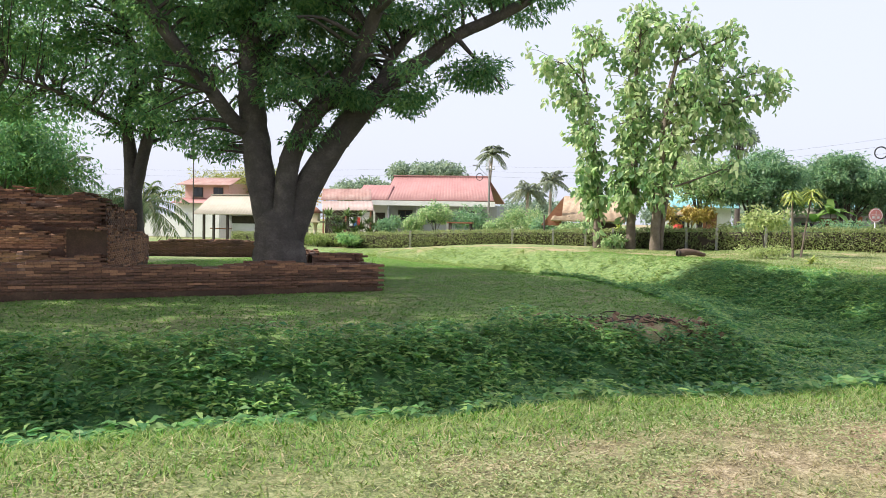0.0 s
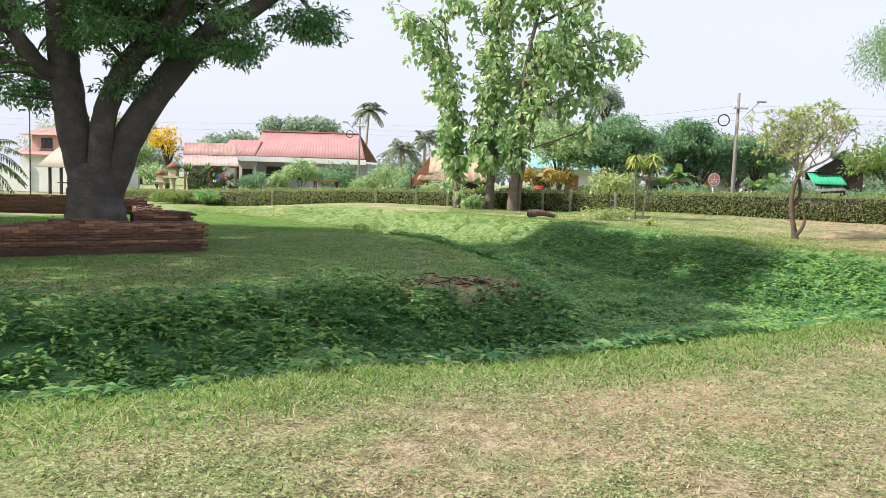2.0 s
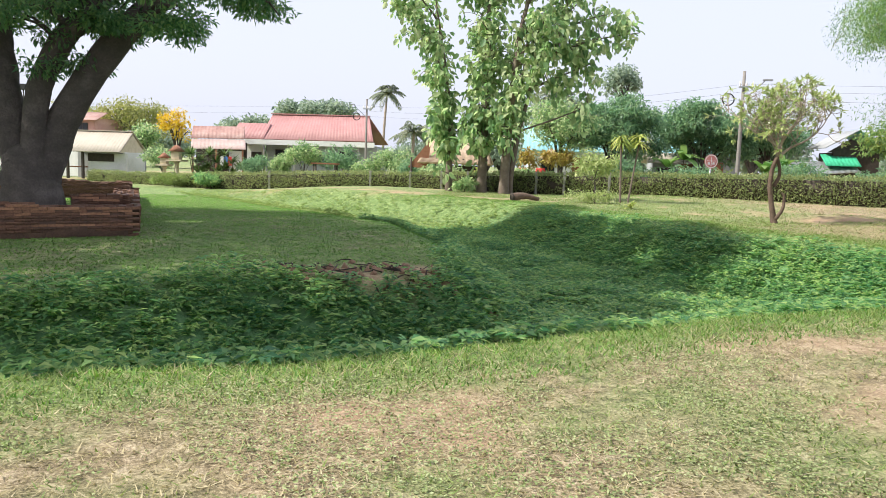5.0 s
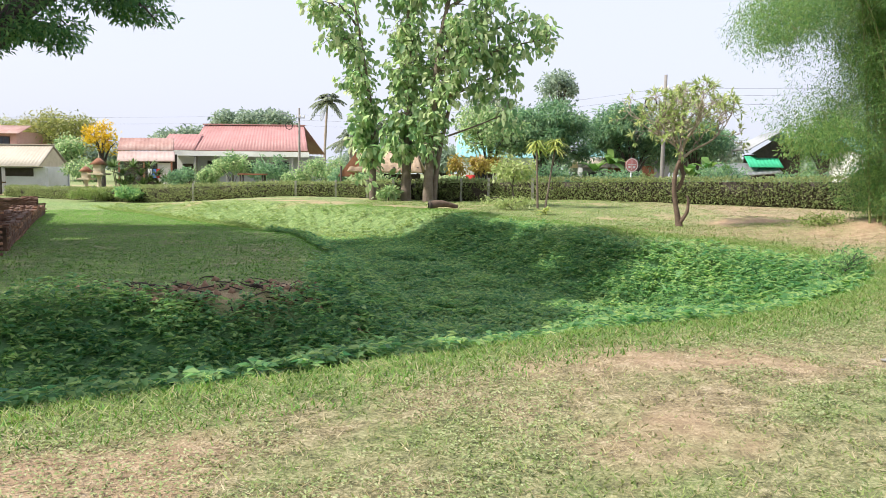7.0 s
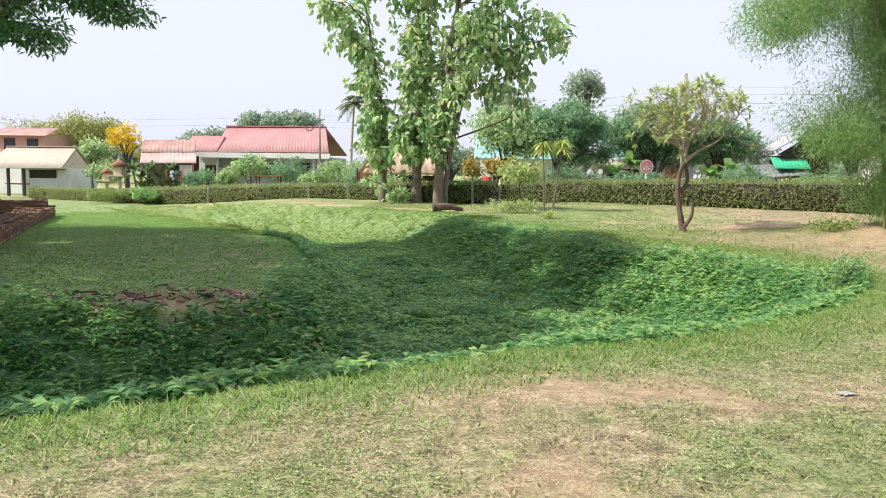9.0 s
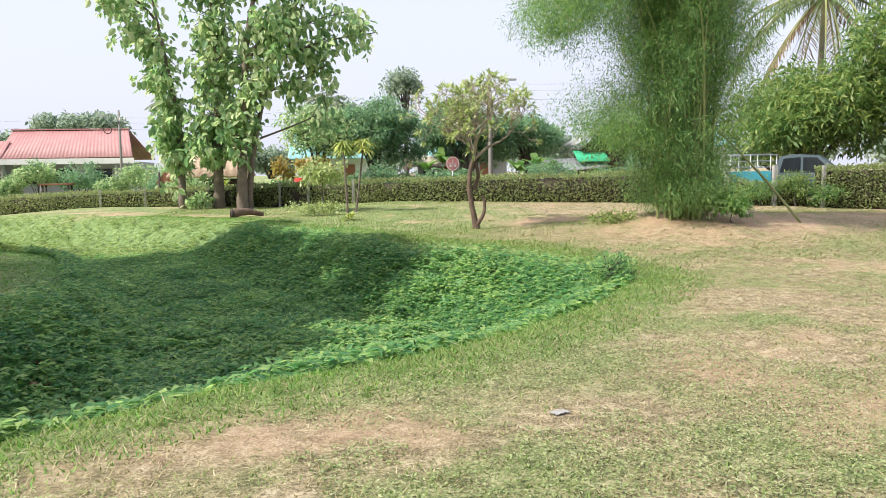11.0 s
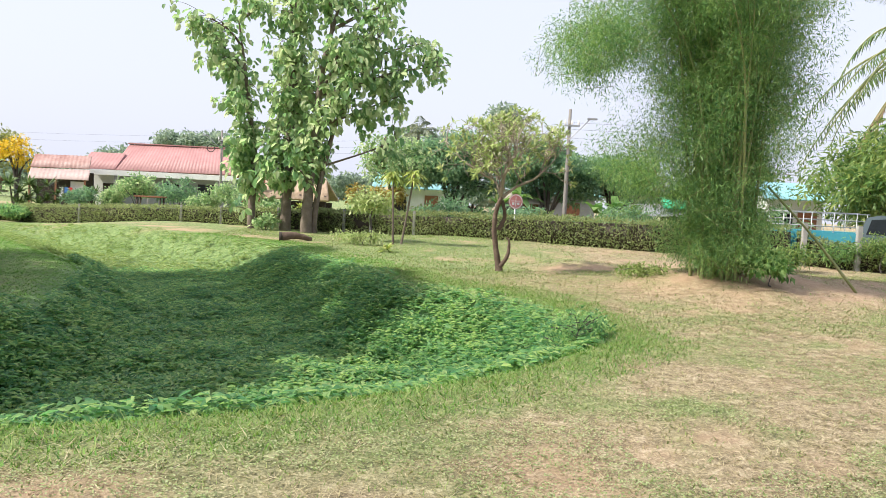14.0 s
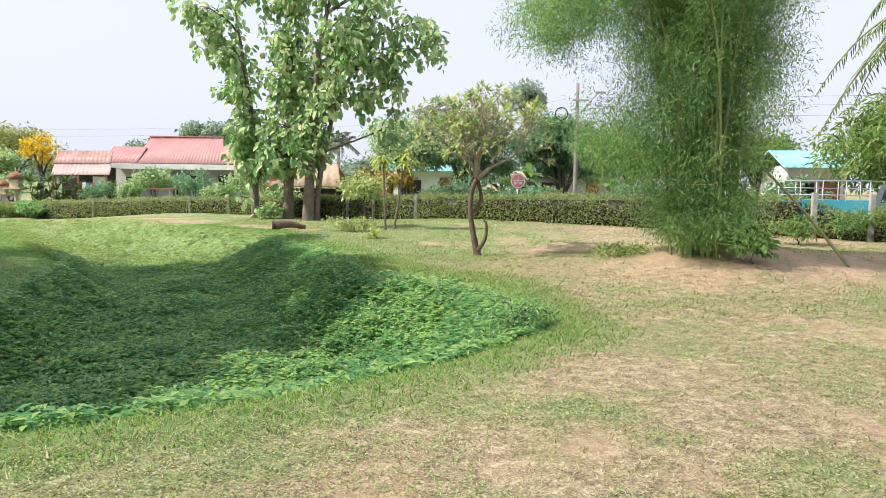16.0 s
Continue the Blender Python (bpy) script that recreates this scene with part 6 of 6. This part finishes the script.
def strap_plant(name, x, y, stems, mat, n, length, width, label, category="plant", droop=0.5, up=0.9):
    z = z_at(x, y)
    rng = np.random.default_rng(int(abs(x * 31 + y * 17)))
    t = thing(name, (x, y, z), label, category)
    b = Buf()
    for dx, dy, h in stems:
        if h > 0.3:
            part("stem", np_mesh("stem", *tube(smooth_path([(dx * 0.4, dy * 0.4, 0), (dx * 0.7, dy, h * 0.5), (dx, dy, h)], 3), np.linspace(0.035, 0.022, 7), 7), smooth=True), "teak_bark", t)
        rosette(b, np.array([dx, dy, h]), n, length, width, rng, up, droop)
    part("leaves", b.mesh("leaves"), mat, t)


for i, (x, y, w, h) in enumerate(((21.9, 25.9, 0.6, 0.4), (22.7, 25.3, 0.55, 0.5), (23.4, 24.8, 0.6, 0.38), (19.9, 24.6, 0.5, 0.3))):
    round_tree("lane_shrub", (x, y, z_at(x, y)), (w, w * 0.8, h), 0.15, "mango_young" if i % 2 else "bamboo_leaf", (0.13, 0.03), 44, 30, "wispy yellow-green shrub in the hedge's gap", "shrub", 0.28, 120 + i, trunk_r=0.02, lumps=6, group="wispy shrubs by the lane")


def scrap():
    """A crumpled pale wrapper lying in the grass."""
    rng = np.random.default_rng(5)
    x, y = 9.75, 7.6
    k = 7
    gx, gy = np.meshgrid(np.linspace(-0.055, 0.055, k), np.linspace(-0.035, 0.035, k), indexing="ij")
    hgt = 0.012 + 0.022 * rng.uniform(size=gx.shape) * np.exp(-(gx / 0.06) ** 2 - (gy / 0.04) ** 2)
    lay = [np.stack((gx + rng.normal(size=gx.shape) * 0.004, gy, hgt - d), -1).reshape(-1, 3) for d in (0, 0.004)]
    i, j = np.meshgrid(np.arange(k - 1), np.arange(k - 1), indexing="ij")
    q = np.stack((i * k + j, (i + 1) * k + j, (i + 1) * k + j + 1, i * k + j + 1), -1).reshape(-1, 4)
    t = thing("wrapper", (x, y, z_at(x, y)), "crumpled pale grey wrapper lying in the grass", "litter", turn=20)
    part("sheet", np_mesh("sheet", np.concatenate(lay), np.concatenate((q, q[:, ::-1] + k * k))), "concrete", t)


scrap()


def garden_stand():
    x, y = -6.1, 46.0
    z = z_at(x, y)
    t = thing("garden_stand", (x, y, z), "brown wooden stand in front of the shrubs", "table")
    part("top", box((1.6, 0.7, 0.09), (0, 0, 1.2 - z), 0.02), "brown_wood", t)
    for dx in (-0.65, 0.65):
        for dy in (-0.25, 0.25):
            part("leg", rod((dx, dy, 0), (dx, dy, 1.17 - z), 0.05), "dark_wood", t)


garden_stand()
round_tree("garden_shrub", (16.35, 17.6, z_at(16.35, 17.6)), (0.42, 0.36, 0.3), 0.04, "banana_leaf", (0.14, 0.08), 36, 16, "low broad-leaved green plant at the bamboo's foot", "shrub", 0.16, 51, trunk_r=0.012, lumps=5)
round_tree("garden_shrub", (14.4, 19.1, z_at(14.4, 19.1)), (0.6, 0.4, 0.1), 0.02, "lush_grass", (0.10, 0.03), 26, 20, "straggly grassy weed beside the bamboo mound", "shrub", 0.2, 52, trunk_r=0.012, lumps=5)
round_tree("garden_shrub", (7.9, 26.8, z_at(7.9, 26.8)), (0.8, 0.5, 0.2), 0.04, "frangi_leaf", (0.10, 0.05), 30, 26, "low yellow-green ground cover near the hedge", "shrub", 0.2, 53, trunk_r=0.012, lumps=5)
strap_plant("dracaena", 8.8, 24.85, [(0, 0, 0.05)], "yellow_head", 46, 0.5, 0.05, "low dracaena with yellow striped strap leaves")
strap_plant("tall_dracaena", 8.85, 27.2, [(-0.15, 0, 2.15), (0.5, 0.1, 2.2), (-0.13, 0, 1.95), (0.48, 0.1, 1.95)], "yellow_head", 46, 0.55, 0.055, "tall two-stemmed dracaena with yellow-green heads", droop=0.75)
for x, y in ((-15.3, 49.2), (-14.0, 49.0), (-13.2, 49.6), (-16.0, 50.5)):
    strap_plant("yucca", x, y, [(0, 0, 1.5), (0.5, 0.1, 1.1), (-0.5, 0, 2.0), (0.2, -0.2, 0.8)], "palm_leaf", 44, 1.05, 0.10, "spiky grey-green yucca cluster", droop=0.3)
strap_plant("yucca", -11.6, 51, [(0, 0, 0.6), (0.1, 0, 1.6)], "palm_leaf", 36, 0.7, 0.08, "upright spiky plant by the house wall", droop=0.1, up=1.2)
for x, y, h in ((13.0, 41.5, 1.2), (13.9, 42.0, 1.6), (17.6, 40.8, 1.1), (18.6, 41.2, 1.3), (19.4, 40.8, 0.9)):
    strap_plant("banana_plant", x, y, [(0, 0, h)], "banana_leaf", 9, 1.7, 0.42, "banana plant with broad arching leaves", droop=0.55, up=1.25)
strap_plant("croton", 3.3, 38.9 + 1.6, [(0, 0, 0.9), (0.3, 0, 0.7)], "yellow_head", 24, 0.6, 0.08, "yellow spiky garden plant", droop=0.4)
for i, (x, y) in enumerate(((5.9, 41.4), (7.0, 41.2), (7.8, 41.8))):
    round_tree("croton", (x, y, 0.1), (0.5, 0.4, 0.7), 0.9, "red_leaf", (0.2, 0.09), 26, 20, "croton bush with orange and yellow leaves", "shrub", 0.28, 60 + i, trunk_r=0.03, lumps=4, group="croton bushes")


def stump():
    t = thing("log_stump", (5.5, 28.0, z_at(5.5, 28.0) + 0.06), "dark old log lying at the bank's top", "log")
    part("log", np_mesh("log", *tube(smooth_path([(-0.3, -0.05, 0.06), (-0.05, 0.02, 0.11), (0.25, 0.12, 0.1), (0.6, 0.25, 0.0)], 3), np.linspace(0.15, 0.07, 10), 11, 0.14), smooth=True), "frangi_stem", t)
    part("sawn_end", np_mesh("sawn_end", *tube([(-0.38, -0.075, 0.05), (-0.36, -0.07, 0.05), (-0.28, -0.045, 0.062)], [0.10, 0.17, 0.155], 11, 0.16), smooth=True), "dark_wood", t, "blackened hollow end")


stump()


def debris():
    """Dead sticks and clods on the broken edge of the island."""
    rng = np.random.default_rng(77)
    b, c = Buf(), Buf()
    for i in range(90):
        x, y = (2.2, 11.8) if i % 2 else (3.8, 12.3)
        x, y = x + rng.normal() * 0.55, y + rng.normal() * 0.28
        a, L = rng.uniform(0, 6.283), rng.uniform(0.1, 0.55)
        z = z_at(x, y) + 0.03
        d = np.array([math.cos(a), math.sin(a), rng.normal() * 0.15]) * L / 2
        p = np.array([x, y, z])
        b.add(*tube(smooth_path([p - d, p + rng.normal(size=3) * 0.03, p + d], 2), np.linspace(0.012, 0.005, 5), 5))
        c.add(*tube(smooth_path([p + [0.1, 0, -0.05], p + [0.13, 0.01, 0.0], p + [0.17, 0, -0.04]], 1), rng.uniform(0.02, 0.06, 3), 6, 0.3))
    stuff("dead_sticks", b.mesh("dead_sticks"), "dark_wood", "dead brown sticks on the broken bank", "sticks")
    stuff("earth_clods", c.mesh("earth_clods"), "soil", "reddish earth clods on the broken bank", "earth")


debris()
hedge_run("hedge", [(-24, 51.5), (-17.8, 48.0), (-6.1, 41.8), (1.3, 38.4), (4.0, 37.0)], [-0.05 + 0.25, 0.2, 0.7, 0.96, 1.02], "clipped green hedge along the garden boundary", 1, 0.6, 330, (0.3, 0.45, 0.62, 0.7, 0.78, 0.9))
hedge_run("hedge", [(4.2, 36.9), (8.4, 34.2), (13.0, 31.7), (17.0, 29.4), (20.9, 27.1)], [1.04, 1.17, 1.28, 1.36, 1.4], "clipped green hedge along the lane", 2, 0.7, 420, (0.05, 0.13, 0.2, 0.3))
hedge_run("hedge", [(23.3, 25.2), (26.5, 23.2), (31, 20.5), (36, 17.5)], [1.45, 1.5, 1.52, 1.5], "clipped dense green hedge along the lane", 3, 0.8, 700, (0.02,))
hedge_run("hedge", [(21.1, 27.0), (22.2, 26.2), (23.2, 25.5)], [1.25, 1.0, 1.15], "thin gappy stretch of hedge between posts", 4, 0.5, 420)
for x, y in ((21.1, 26.6), (22.3, 25.8)):
    fp = thing("fence_post", (x, y, z_at(x, y)), "weathered square concrete fence post in the hedge", "post", "fence posts along the hedge")
    part("post", box((0.14, 0.14, 1.35), (0, 0, 0.62), 0.012), "concrete", fp)
ground_plants()
